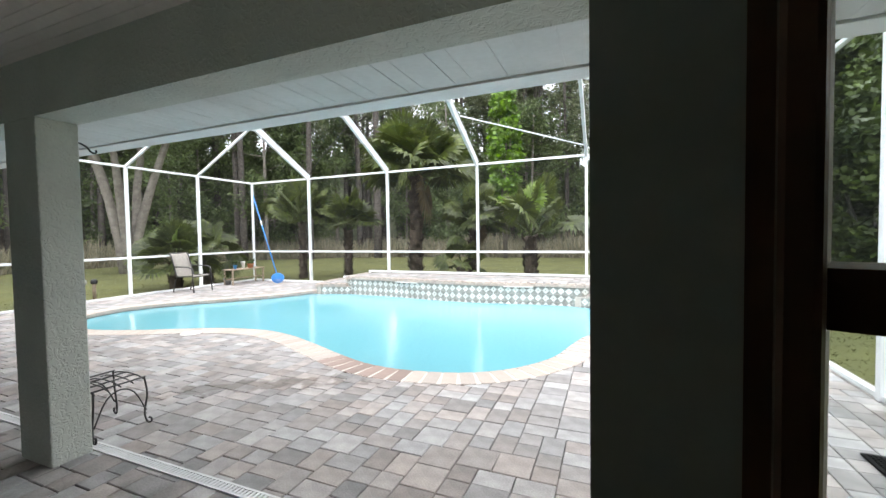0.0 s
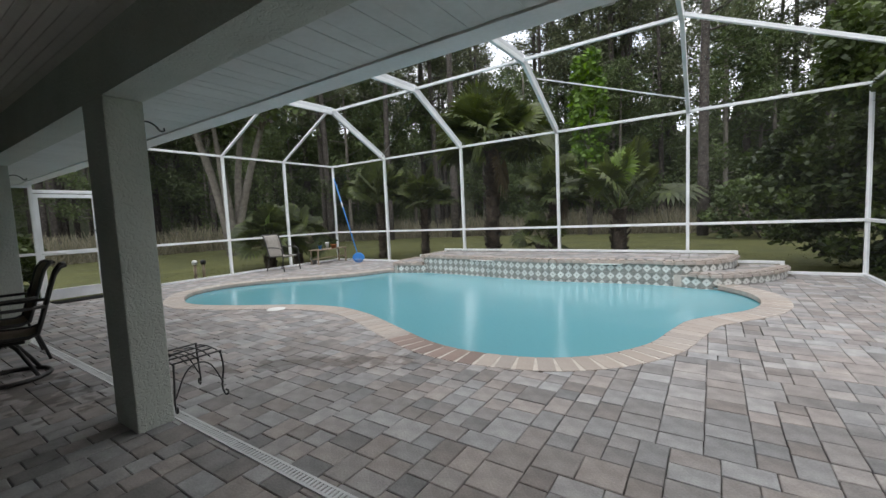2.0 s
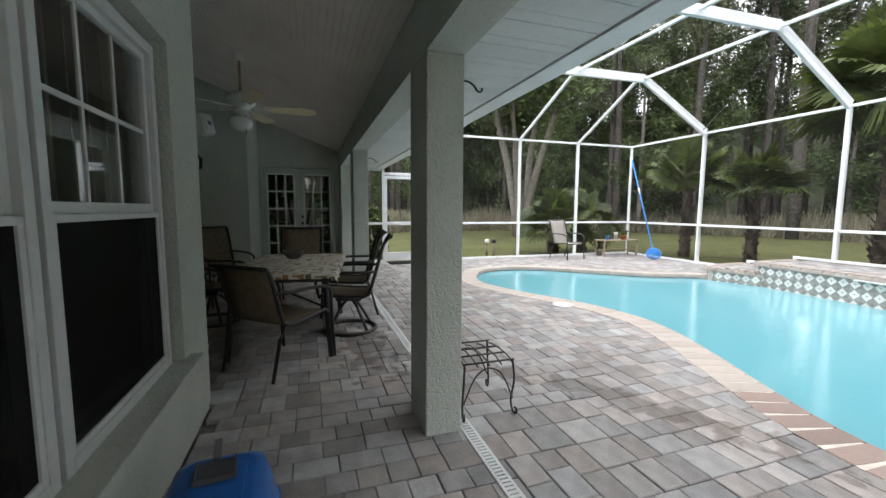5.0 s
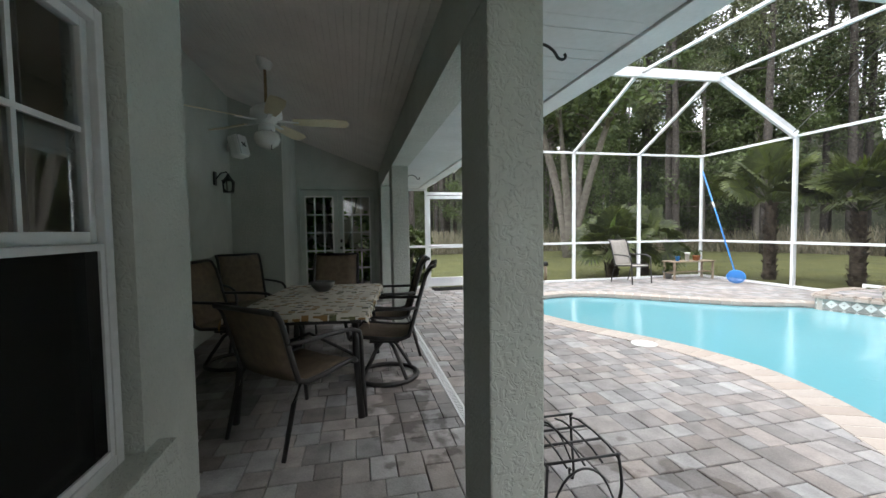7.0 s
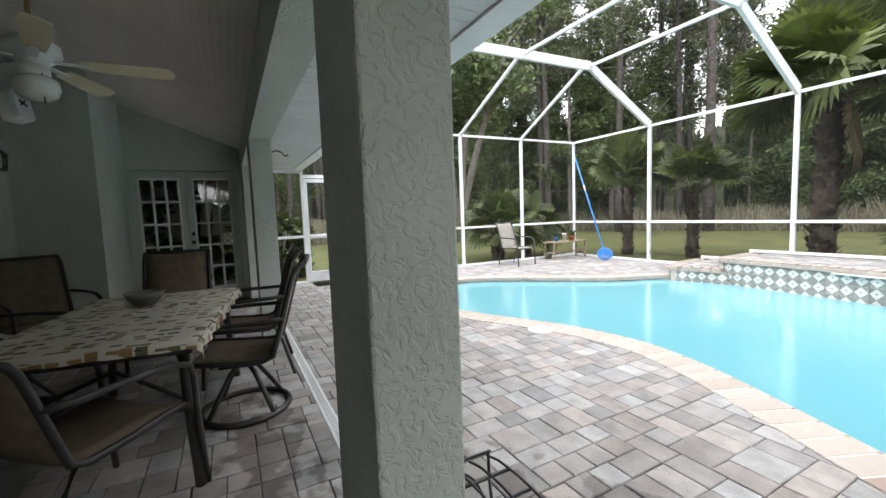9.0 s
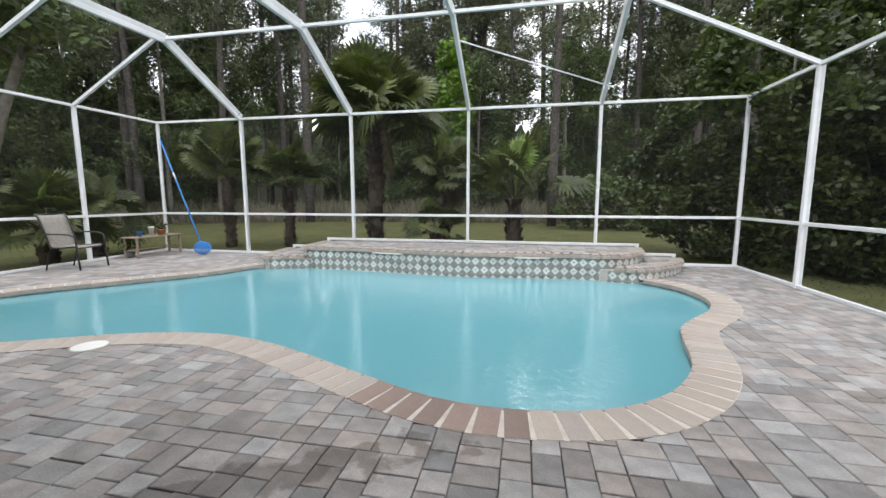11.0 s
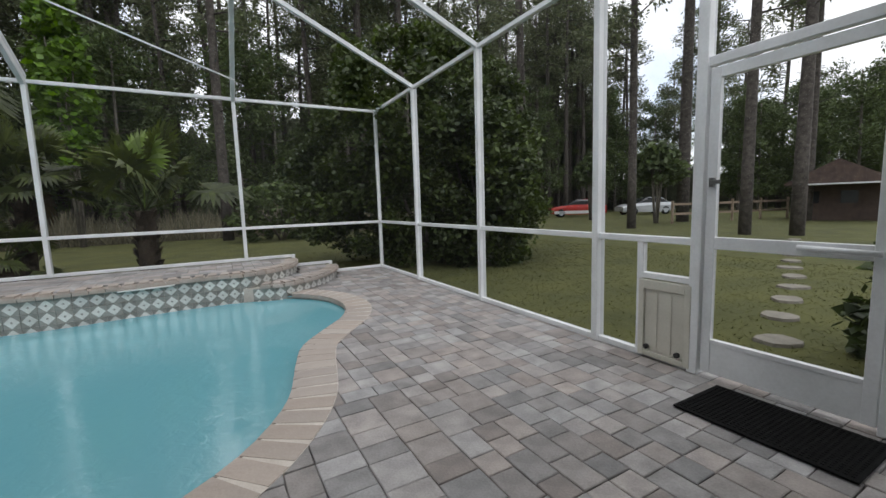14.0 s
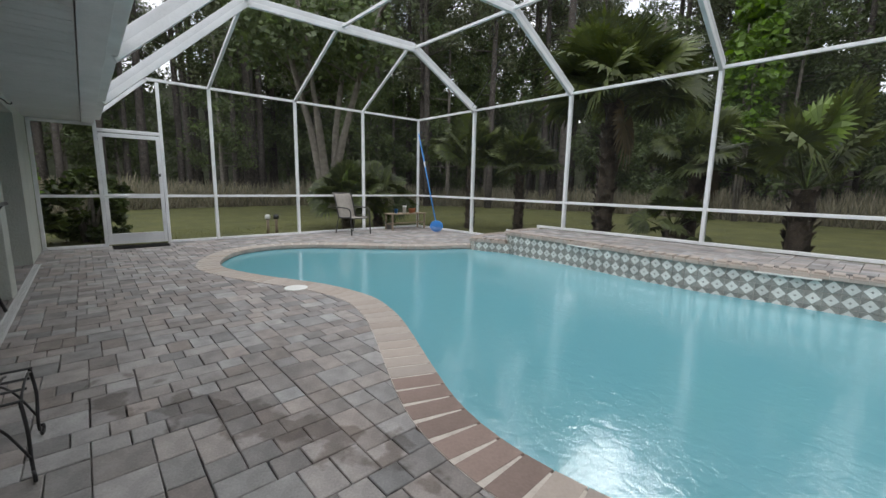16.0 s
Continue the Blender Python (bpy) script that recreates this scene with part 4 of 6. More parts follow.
for s in (-1, 1):
    part("arch", tube(B(), spline([Vector((s * 0.19, -0.165, 0.1)), Vector((s * 0.19, -0.09, 0.26)), Vector((s * 0.19, 0, 0.31)), Vector((s * 0.19, 0.09, 0.26)), Vector((s * 0.19, 0.165, 0.1))], 4, False), 0.005, 6), BLACK_IRON, wb_)

# ---- litter box ----
lb = thing("litter_box", pose(-2.86, 0.53, 0, 0, 0, 2) @ Matrix.Scale(0.84, 4), "covered blue plastic cat litter box beside the wall", "litter box")


def tub(bm, rows, k=8):
    """A rounded tapering tub from (half length, half width, height) rows."""
    rings = []
    for hx, hy, z in rows:
        ring = []
        for cx, cy, a0 in ((1, 1, 0), (-1, 1, 90), (-1, -1, 180), (1, -1, 270)):
            for i in range(k // 2):
                a = radians(a0 + 90 * i / (k // 2 - 1))
                r = 0.07
                ring.append(bm.verts.new((cx * (hx - r) + r * math.cos(a), cy * (hy - r) + r * math.sin(a), z)))
        rings.append(ring)
    for A, C in zip(rings, rings[1:]):
        n = len(A)
        for i in range(n):
            bm.faces.new((A[i], A[(i + 1) % n], C[(i + 1) % n], C[i])).smooth = True
    bm.faces.new(rings[0][::-1])
    bm.faces.new(rings[-1])
    return bm


part("pan", tub(B(), [(0.24, 0.19, 0.0), (0.25, 0.2, 0.01), (0.275, 0.222, 0.17), (0.285, 0.232, 0.175), (0.285, 0.232, 0.19)]), BLUE_PLASTIC, lb)
part("hood", tub(B(), [(0.28, 0.227, 0.19), (0.27, 0.215, 0.22), (0.25, 0.19, 0.36), (0.235, 0.175, 0.405), (0.2, 0.14, 0.42)]), BLUE_PLASTIC, lb)
part("hatch", box(B(), -0.13, 0.12, -0.11, 0.11, 0.412, 0.428, 0.006), BLUE_PLASTIC, lb)
scoop = thing("litter_scoop", pose(-2.93, 0.52, 0.363, 0, 0, 8), "grey slotted plastic litter scoop lying on the box", "scoop")
bm = B()
for i in range(10):
    box(bm, -0.055 + i * 0.0125, -0.055 + i * 0.0125 + 0.006, -0.06, 0.06, 0, 0.006)
box(bm, -0.06, 0.068, -0.066, -0.06, 0, 0.016)
box(bm, -0.06, 0.068, 0.06, 0.066, 0, 0.016)
box(bm, 0.062, 0.068, -0.06, 0.06, 0, 0.02)
part("scoop_blade", bm, material("grey_scoop", (0.1, 0.1, 0.1), 0.5), scoop)
part("handle", box(B(), -0.2, -0.06, -0.014, 0.014, 0, 0.014, 0.004), GREY_PLASTIC, scoop)

# ---- screen doors ----
def screen_door(name, X, y0, y1, latch_y, kick, label):
    d = thing(name, pose(X, 0, 0), label, "screen door", kind="structure")
    s = 0.06
    for a, b in ((y0, y0 + s), (y1 - s, y1)):
        part("stile", box(B(), -0.02, 0.02, a, b, 0.03, 2.06, 0.004), WHITE_ALU, d)
    for z0, z1 in ((1.99, 2.06), (MID - 0.04, MID + 0.04), (kick, kick + 0.03)):
        part("rail", box(B(), -0.02, 0.02, y0 + s, y1 - s, z0, z1, 0.004), WHITE_ALU, d)
    part("kick_panel", box(B(), -0.014, 0.014, y0 + s, y1 - s, 0.03, kick, 0.003), WHITE_ALU, d)
    part("screen_panel", raw("screen_panel", [(0, y0 + s, kick), (0, y1 - s, kick), (0, y1 - s, 2.0), (0, y0 + s, 2.0)], [(0, 1, 2, 3)], SCREEN), SCREEN, d)
    sx = -1 if X > 0 else 1
    part("door_closer", tube(B(), [(sx * 0.05, y0 + 0.02, MID), (sx * 0.05, y0 + 0.36, MID + 0.01)], 0.016), WHITE_ALU, d)
    part("door_handle", box(box(B(), sx * 0.02, sx * 0.05, latch_y - 0.015, latch_y + 0.015, 1.3, 1.36, 0.003), sx * 0.05, sx * 0.06, latch_y - 0.06, latch_y + 0.01, 1.32, 1.345, 0.003), GREY_PLASTIC, d)
    return d


screen_door("door_4", XR, 2.63, 3.5, 3.46, 0.24, "white aluminium screen door with a kick panel, closed")
screen_door("door_5", XL, 2.56, 3.475, 3.43, 0.2, "white aluminium screen door in the far side wall, closed")
dd = thing("pet_door", pose(XR - 0.02, 3.76, 0), "beige plastic pet door panel set in the screen wall", "pet door")
part("frame", box(box(box(box(B(), -0.03, 0.03, -0.2, -0.155, 0.02, 0.62, 0.005), -0.03, 0.03, 0.155, 0.2, 0.02, 0.62, 0.005), -0.03, 0.03, -0.155, 0.155, 0.55, 0.62, 0.005), -0.03, 0.03, -0.155, 0.155, 0.02, 0.06, 0.005), BEIGE_PLASTIC, dd)
fl = part("flap", box(B(), -0.015, 0.012, -0.152, 0.152, 0.063, 0.548, 0.004), BEIGE_PLASTIC, dd)
part("rib", box(box(B(), -0.022, -0.015, -0.06, -0.05, 0.08, 0.53), -0.022, -0.015, 0.05, 0.06, 0.08, 0.53), BEIGE_PLASTIC, fl)
for yy in (-0.12, 0.12):
    part("knob", tube(B(), [(-0.03, yy, 0.1), (-0.05, yy, 0.1)], 0.02, 10), BLACK_IRON, fl)
member("rail", (XR, 3.57, 0.65), (XR, 3.95, 0.65), PW, 0.045)
mat_ = thing("door_mat", pose(1.23, 2.93, 0.008), "black rubber door mat before the screen door", "door mat")
part("mat_base", box(B(), -0.24, 0.24, -0.4, 0.4, 0.0, 0.012, 0.004), RUBBER, mat_)
bm = B()
for i in range(18):
    for j in range(30):
        box(bm, -0.215 + i * 0.0245, -0.215 + i * 0.0245 + 0.014, -0.38 + j * 0.0255, -0.38 + j * 0.0255 + 0.014, 0.011, 0.017)
part("mat_surface", bm, RUBBER, mat_)
m2 = part("door_mat", box(B(), -10.95, -10.5, 2.6, 3.45, 0.006, 0.018, 0.004), RUBBER)
tagged(m2, "thin dark rubber mat before the side screen door", "door mat")

# ---- far corner: chair, table with pots, pool net ----
sling_chair(pose(-10.45, 7.3, 0, 0, 0, 10), TAUPE_SLING, False, "taupe sling patio chair with dark frame by the screen", "corner seat")
pt = thing("side_table", pose(-10.62, 9.06, 0, 0, 0, 90), "weathered wooden slatted side table holding flower pots", "side table")
for k in range(5):
    part("slat", box(B(), -0.6, 0.6, -0.2 + k * 0.082, -0.2 + k * 0.082 + 0.07, 0.43, 0.455, 0.004), GREY_WOOD, pt)
for sx in (-0.55, 0.55):
    for sy in (-0.16, 0.16):
        part("leg", box(B(), sx - 0.02, sx + 0.02, sy - 0.02, sy + 0.02, 0, 0.43, 0.003), GREY_WOOD, pt)
    part("stretcher", box(B(), sx - 0.012, sx + 0.012, -0.14, 0.14, 0.15, 0.19), GREY_WOOD, pt)
part("stretcher", box(B(), -0.53, 0.53, -0.012, 0.012, 0.16, 0.19), GREY_WOOD, pt)


def sprig(n, r, h, seed):
    rnd = random.Random(seed)
    vs, fs = [], []
    for _ in range(n):
        a, d = rnd.uniform(0, 6.28), rnd.uniform(0.1, 1.0)
        c = Vector((r * d * math.cos(a), r * d * math.sin(a), h * rnd.uniform(0.1, 1.0)))
        t = Vector((rnd.uniform(-1, 1), rnd.uniform(-1, 1), rnd.uniform(-0.3, 1))).normalized() * 0.05
        s = t.cross(Vector((rnd.uniform(-1, 1), rnd.uniform(-1, 1), 1))).normalized() * 0.018
        k = len(vs)
        vs += [c - t, c + s, c + t, c - s]
        fs.append((k, k + 1, k + 2, k + 3))
    return vs, fs


def pot(x, y, z, r, h, mat, plant, label):
    p = thing("flower_pot", pose(x, y, z), label, "flower pot", "pots on the side table")
    part("pot", lathe(B(), [(r * 0.7, 0), (r * 0.95, h * 0.8), (r * 1.08, h * 0.8), (r * 1.08, h), (r * 0.92, h), (r * 0.85, h * 0.7), (0, h * 0.7)], sides=14), mat, p)
    if plant:
        vs, fs = sprig(plant[0], plant[1], plant[2], int(100 * y))
        ob = part("plant", raw("plant", [(v.x, v.y, v.z + h * 0.75) for v in vs], fs, BUSH_LEAF), None, p)


pot(-10.6, 8.72, 0.456, 0.05, 0.12, LIGHT_BLUE, (60, 0.1, 0.16), "light blue pot with a small green plant")
pot(-10.62, 9.02, 0.456, 0.055, 0.2, WHITE_PAINT, None, "white ceramic jar on the side table")
pot(-10.55, 9.2, 0.456, 0.075, 0.13, TERRACOTTA, (50, 0.08, 0.1), "small terracotta pot with a plant")
pot(-10.68, 9.36, 0.456, 0.08, 0.12, TERRACOTTA, (60, 0.1, 0.14), "terracotta pot with a low green plant")
hp = thing("flower_pot", pose(-10.78, 8.6, 0), "dark nursery pot with drooping plant under the table", "flower pot")
part("pot", lathe(B(), [(0.08, 0), (0.12, 0.2), (0.1, 0.2), (0.08, 0.1), (0, 0.1)], sides=14), GREY_PLASTIC, hp)
vs, fs = sprig(160, 0.22, 0.3, 5)
part("plant", raw("plant", [(v.x, v.y, v.z + 0.15) for v in vs], fs, BUSH_LEAF), None, hp)

net = thing("pool_net", pose(0, 0, 0), "blue pool leaf skimmer net leaning in the corner", "pool net")
a, b = Vector((-9.55, 9.3, 0.18)), Vector((-10.9, 9.72, 2.7))
part("pole", tube(B(), [a, b], 0.016), LIGHT_BLUE, net)
part("sleeve", tube(B(), [a.lerp(b, 0.62), a.lerp(b, 0.68)], 0.021), WHITE_PAINT, net)
u = (a - b).normalized()
rt = Vector((0.75, 0.5, 0)).normalized()
hoop = [a + u * (0.0 if i else 0) + rt * 0.17 * math.cos(t_) + Vector((0, 0, -0.02)) + Vector((0, 0, 1)) * 0.14 * math.sin(t_) for i, t_ in enumerate([2 * math.pi * k / 20 for k in range(20)])]
part("hoop", tube(B(), hoop, 0.014, 6, True), LIGHT_BLUE, net)
bm = B()
vs = [bm.verts.new(p + Vector((0.01, -0.02, 0))) for p in hoop]
cv = bm.verts.new(a + Vector((0.05, -0.08, -0.05)))
for i in range(20):
    bm.faces.new((vs[i], vs[(i + 1) % 20], cv))
part("mesh_bag", bm, screen_material("blue_net", (0.6, 0.7, 0.9), (0.05, 0.25, 0.7), 0.6), net)

lid = part("skimmer_lid", lathe(B(), [(0.135, 0.0), (0.135, 0.006), (0.12, 0.01), (0.0, 0.01)], (-6.0, 4.09, 0.0), 24), WHITE_PAINT)
tagged(lid, "round white plastic skimmer lid set in the deck", "skimmer lid")
for (x, y, rz, ln_) in ((-4.75, 8.39, -8, 0.6), (-2.15, 8.34, 7, 0.6)):
    sw = part("spillway", box(B(), -ln_ / 2, ln_ / 2, -0.04, 0.02, -0.008, 0.008, 0.002), WHITE_PAINT)
    sw.matrix_world = pose(x, y - 0.02, 0.283, 0, 0, rz)
    tagged(sw, "white plastic waterfall spillway lip under the ledge coping", "spillway", "spillways")
for x, y, m in ((-12.35, 5.85, WHITE_PAINT), (-12.3, 6.05, BLACK_IRON)):
    p = thing("vent_pipe", pose(x, y, -0.16), "short grey utility pipe with a cap in the lawn", "pipe", "pipes in the lawn")
    part("pipe", tube(B(), [(0, 0, 0), (0, 0, 0.46)], 0.04, 10), GREY_WOOD, p)
    part("cap", lathe(B(), [(0.06, 0.44), (0.07, 0.46), (0.07, 0.53), (0.04, 0.56)]), m, p)

# ---- plants ----
def fan_leaf(vs, fs, base, out, reach, size, blades, spread, droop, rnd, width=0.066):
    """A palm fan: stalk from base along out, then blades in a fan that droop at the tips."""
    out = out.normalized()
    up = Vector((0, 0, 1))
    side = out.cross(up)
    side = side.normalized() if side.length > 0.05 else Vector((1, 0, 0))
    side = Matrix.Rotation(radians(rnd.gauss(0, 30)), 3, out) @ side
    nrm = side.cross(out).normalized()
    hub = base + out * reach + Vector((0, 0, -0.12 * reach * (1 - abs(out.z))))
    tilt = radians(24 if out.z < 0.5 else 14 if out.z < 0.8 else 4)
    out, nrm = out * math.cos(tilt) - nrm * math.sin(tilt), nrm * math.cos(tilt) + out * math.sin(tilt)
    w = 0.014 + 0.006 * size
    k = len(vs)
    vs += [base - side * w, base + side * w, hub + side * w * 0.6, hub - side * w * 0.6, base - nrm * w, base + nrm * w, hub + nrm * w * 0.6, hub - nrm * w * 0.6]
    fs += [(k, k + 1, k + 2, k + 3), (k + 4, k + 5, k + 6, k + 7)]
    for i in range(blades):
        a = radians(spread) * (i / (blades - 1) - 0.5) * 2
        d = (out * math.cos(a) + side * math.sin(a)).normalized()
        ln_ = size * (0.72 + 0.28 * math.cos(a * 0.6)) * rnd.uniform(0.9, 1.05)
        t = d.cross(nrm).normalized() * (width * size)
        fold = nrm * (0.02 * size * (1 if i % 2 else -1))
        mid = hub + d * ln_ * 0.58 + nrm * 0.04 * size + fold
        tip = hub + d * ln_ * 0.94 + Vector((0, 0, -droop * ln_ * rnd.uniform(0.15, 0.45)))
        k = len(vs)
        vs += [hub + fold * 0.2, mid - t, mid + t, tip]
        fs += [(k, k + 1, k + 2), (k + 1, k + 3, k + 2)]


def palm(x, y, h, r, crown, leaves, seed, label, lean=(0, 0), low=-25, light=0, dry=6, group="fan palms", blades=34):
    rnd = random.Random(seed)
    p = thing("palm_tree", pose(x, y, -0.16), label, "palm tree", group)
    bm = B()
    pts, n = [], 14
    for i in range(n + 1):
        t = i / n
        pts.append((lean[0] * t * t, lean[1] * t * t, h * t))
    tube(bm, pts, r * 1.15, 12, False, 0.85)
    top = Vector(pts[-1])
    part("trunk", bm, PALM_BARK, p)
    bv, bf = [], []
    for i in range(int(h * 46)):
        z = rnd.uniform(0.02, h * 0.99)
        t = z / h
        c = Vector((lean[0] * t * t, lean[1] * t * t, z))
        a = rnd.uniform(0, 6.283)
        o = Vector((math.cos(a), math.sin(a), 0))
        s = Vector((-o.y, o.x, 0)) * r * 0.42
        b0 = c + o * r * 0.9
        tip = c + o * r * rnd.uniform(1.35, 1.75) + Vector((0, 0, r * rnd.uniform(0.5, 1.0)))
        k = len(bv)
        bv += [b0 - s, b0 + s, tip + s * 0.5, tip - s * 0.5, b0 - s - Vector((0, 0, 0.05)), b0 + s - Vector((0, 0, 0.05))]
        bf += [(k, k + 1, k + 2, k + 3), (k + 4, k + 5, k + 2, k + 3)]
    part("boots", raw("boots", bv, bf, PALM_BARK), None, p, "ragged old leaf bases")
    groups = (("crown", PALM_LEAF, leaves, low, 78, ""), ("young_fronds", PALM_LIGHT, light, 60, 88, "bright young upright fronds"), ("dry_fronds", PALM_DRY, dry, -75, -35, "hanging dry brown fronds"))
    for name, mat, cnt, e0, e1, lab in groups:
        vs, fs = [], []
        for i in range(cnt):
            el = radians(e0 + (e1 - e0) * (i + rnd.random()) / max(cnt, 1))
            az = i * 2.399 + rnd.uniform(-0.3, 0.3)
            out = Vector((math.cos(az) * math.cos(el), math.sin(az) * math.cos(el), math.sin(el)))
            sz = crown * rnd.uniform(0.4, 0.52)
            reach = crown * rnd.uniform(0.46, 0.72) * (0.5 if name == "dry_fronds" else 1)
            fan_leaf(vs, fs, top + Vector((0, 0, rnd.uniform(-0.1, 0.1))), out, reach, sz, blades, 128, 0.5 if el < 0.6 else 0.25, rnd)
        if cnt:
            part(name, raw(name, vs, fs, mat), None, p, lab)
    return p


palm(-6.55, 12.5, 3.5, 0.2, 2.2, 44, 1, "tall fan palm with a shaggy trunk outside the screen", (0.1, 0.0), 8, 1, 1)
palm(-2.55, 12.0, 1.45, 0.17, 1.85, 10, 2, "short fan palm with a stout booted trunk and bright young frond", (0, 0), 20, 1, 0)
palm(-4.45, 12.3, 1.95, 0.13, 1.2, 18, 3, "dark drooping fan palm behind the ledge", (0.1, 0), -10, 0, 1)
palm(-4.5, 11.5, 0.6, 0.16, 0.95, 10, 4, "low young fan palm beside the ledge", (0, 0), -10, 0, 0)
palm(-10.9, 11.9, 2.05, 0.13, 1.6, 26, 5, "bushy fan palm behind the corner of the screen", (0, 0), 18, 0, 0)
palm(-9.25, 12.4, 1.75, 0.13, 1.5, 22, 6, "medium fan palm behind the pool screen", (0, 0), 18, 0, 0)
palm(-12.6, 8.3, 0.8, 0.15, 1.3, 22, 7, "low spreading fan palm behind the patio chair", (0, 0), -5, 1, 0)
palm(-12.9, 9.6, 0.9, 0.14, 1.25, 18, 8, "low fan palm by the screen corner", (0, 0), -10, 0, 0)


def leaf_cloud(n, place, size, rnd, long=1.6, flat=0.5):
    """Single leaves: a pointed quad each, at places given by place(rnd)."""
    vs, fs = [], []
    for _ in range(n):
        c = place(rnd)
        t = Vector((rnd.gauss(0, 1), rnd.gauss(0, 1), rnd.gauss(0, flat))).normalized() * size * long * rnd.uniform(0.6, 1.2) / 2
        s = t.cross(Vector((rnd.gauss(0, 1), rnd.gauss(0, 1), rnd.gauss(0, 1)))).normalized() * size * rnd.uniform(0.35, 0.6)
        k = len(vs)
        vs += [c - t, c + s, c + t, c - s]
        fs.append((k, k + 1, k + 2, k + 3))
    return vs, fs


def clumps(rnd, count, inside_shape):
    return [inside_shape(rnd) for _ in range(count)]


def clump_place(centres, radius):
    def place(rnd):
        c, r = rnd.choice(centres), radius * rnd.uniform(0.3, 1.0)
        d = Vector((rnd.gauss(0, 1), rnd.gauss(0, 1), rnd.gauss(0, 0.8))).normalized()
        return c + d * r
    return place


def shell_shape(rx, ry, z0, z1, hollow=0.72):
    def shape(rnd):
        a, u = rnd.uniform(0, 6.283), rnd.uniform(-0.75, 1)
        k = math.sqrt(max(0, 1 - u * u)) * rnd.uniform(hollow, 1.0) * (1 + 0.16 * math.sin(3 * a + 4 * u))
        return Vector((rx * k * math.cos(a), ry * k * math.sin(a), z0 + (z1 - z0) * (u + 0.75) / 1.75))
    return shape


def shrub(name, m, rx, ry, h, leaf_n, leaf_size, mat, seed, label, category, group="", clump_n=140, clump_r=0.32, stems=5):
    rnd = random.Random(seed)
    s = thing(name, m, label, category, group)
    bm = B()
    for i in range(stems):
        a = 6.283 * i / stems
        tube(bm, [(0.08 * math.cos(a), 0.08 * math.sin(a), -m.translation.z - 0.17), (0.25 * rx * math.cos(a), 0.25 * ry * math.sin(a), h * 0.35), (0.5 * rx * math.cos(a + 0.3), 0.5 * ry * math.sin(a + 0.3), h * 0.75)], 0.05, 6, False, 0.4)
    part("stems", bm, GREY_BARK, s)
    cs = clumps(rnd, clump_n, shell_shape(rx, ry, h * 0.04, h, 0.7))
    part("crown", raw("crown", *leaf_cloud(leaf_n, clump_place(cs, clump_r), leaf_size, rnd), mat), None, s)
    return s


shrub("magnolia_bush", pose(3.6, 11.6, -0.16), 3.1, 2.6, 5.6, 62000, 0.092, BUSH_LEAF, 21, "large dark glossy evergreen bush behind the screen corner", "bush", clump_n=330, clump_r=0.36)
shrub("magnolia_bush", pose(4.2, 9.9, -0.16), 1.35, 1.35, 3.6, 21000, 0.092, BUSH_LEAF, 22, "dark glossy evergreen bush beside the lawn", "bush", clump_n=170, clump_r=0.34)
shrub("young_tree", pose(-6.5, 25.0, 3.2), 0.95, 0.95, 7.0, 3600, 0.24, SPRING_LEAF, 23, "slender tree with bright spring green leaves", "tree", clump_n=90, clump_r=0.4)
shrub("young_tree", pose(-13.4, 0.6, -0.16), 0.9, 0.9, 3.2, 2600, 0.16, SPRING_LEAF, 24, "bright green shrub beyond the side screen", "shrub", clump_n=60, clump_r=0.28)
shrub("garden_shrub", pose(-13.3, 2.3, -0.16), 0.7, 0.7, 1.5, 2200, 0.12, BUSH_LEAF, 25, "dark green shrub beyond the side screen door", "shrub", clump_n=60, clump_r=0.2)
shrub("garden_shrub", pose(3.4, 2.7, -0.16), 0.6, 0.6, 1.1, 1500, 0.1, BUSH_LEAF, 26, "dark green shrub by the stepping stones", "shrub", clump_n=50, clump_r=0.16)
shrub("garden_tree", pose(20.8, 21.0, 2.3), 0.85, 0.85, 1.7, 1500, 0.22, OAK_LEAF, 27, "small round garden tree on the lawn", "tree", "small lawn trees", clump_n=70, clump_r=0.35)
shrub("garden_tree", pose(19.5, 15.5, 2.1), 1.15, 1.15, 1.8, 2200, 0.24, OAK_LEAF, 28, "small round garden tree near the parked cars", "tree", "small lawn trees", clump_n=70, clump_r=0.4)
shrub("garden_shrub", pose(1.2, 21.5, -0.16), 2.2, 1.4, 2.4, 3300, 0.16, OAK_LEAF, 29, "rough green shrub at the edge of the wood", "shrub", clump_n=90, clump_r=0.35)


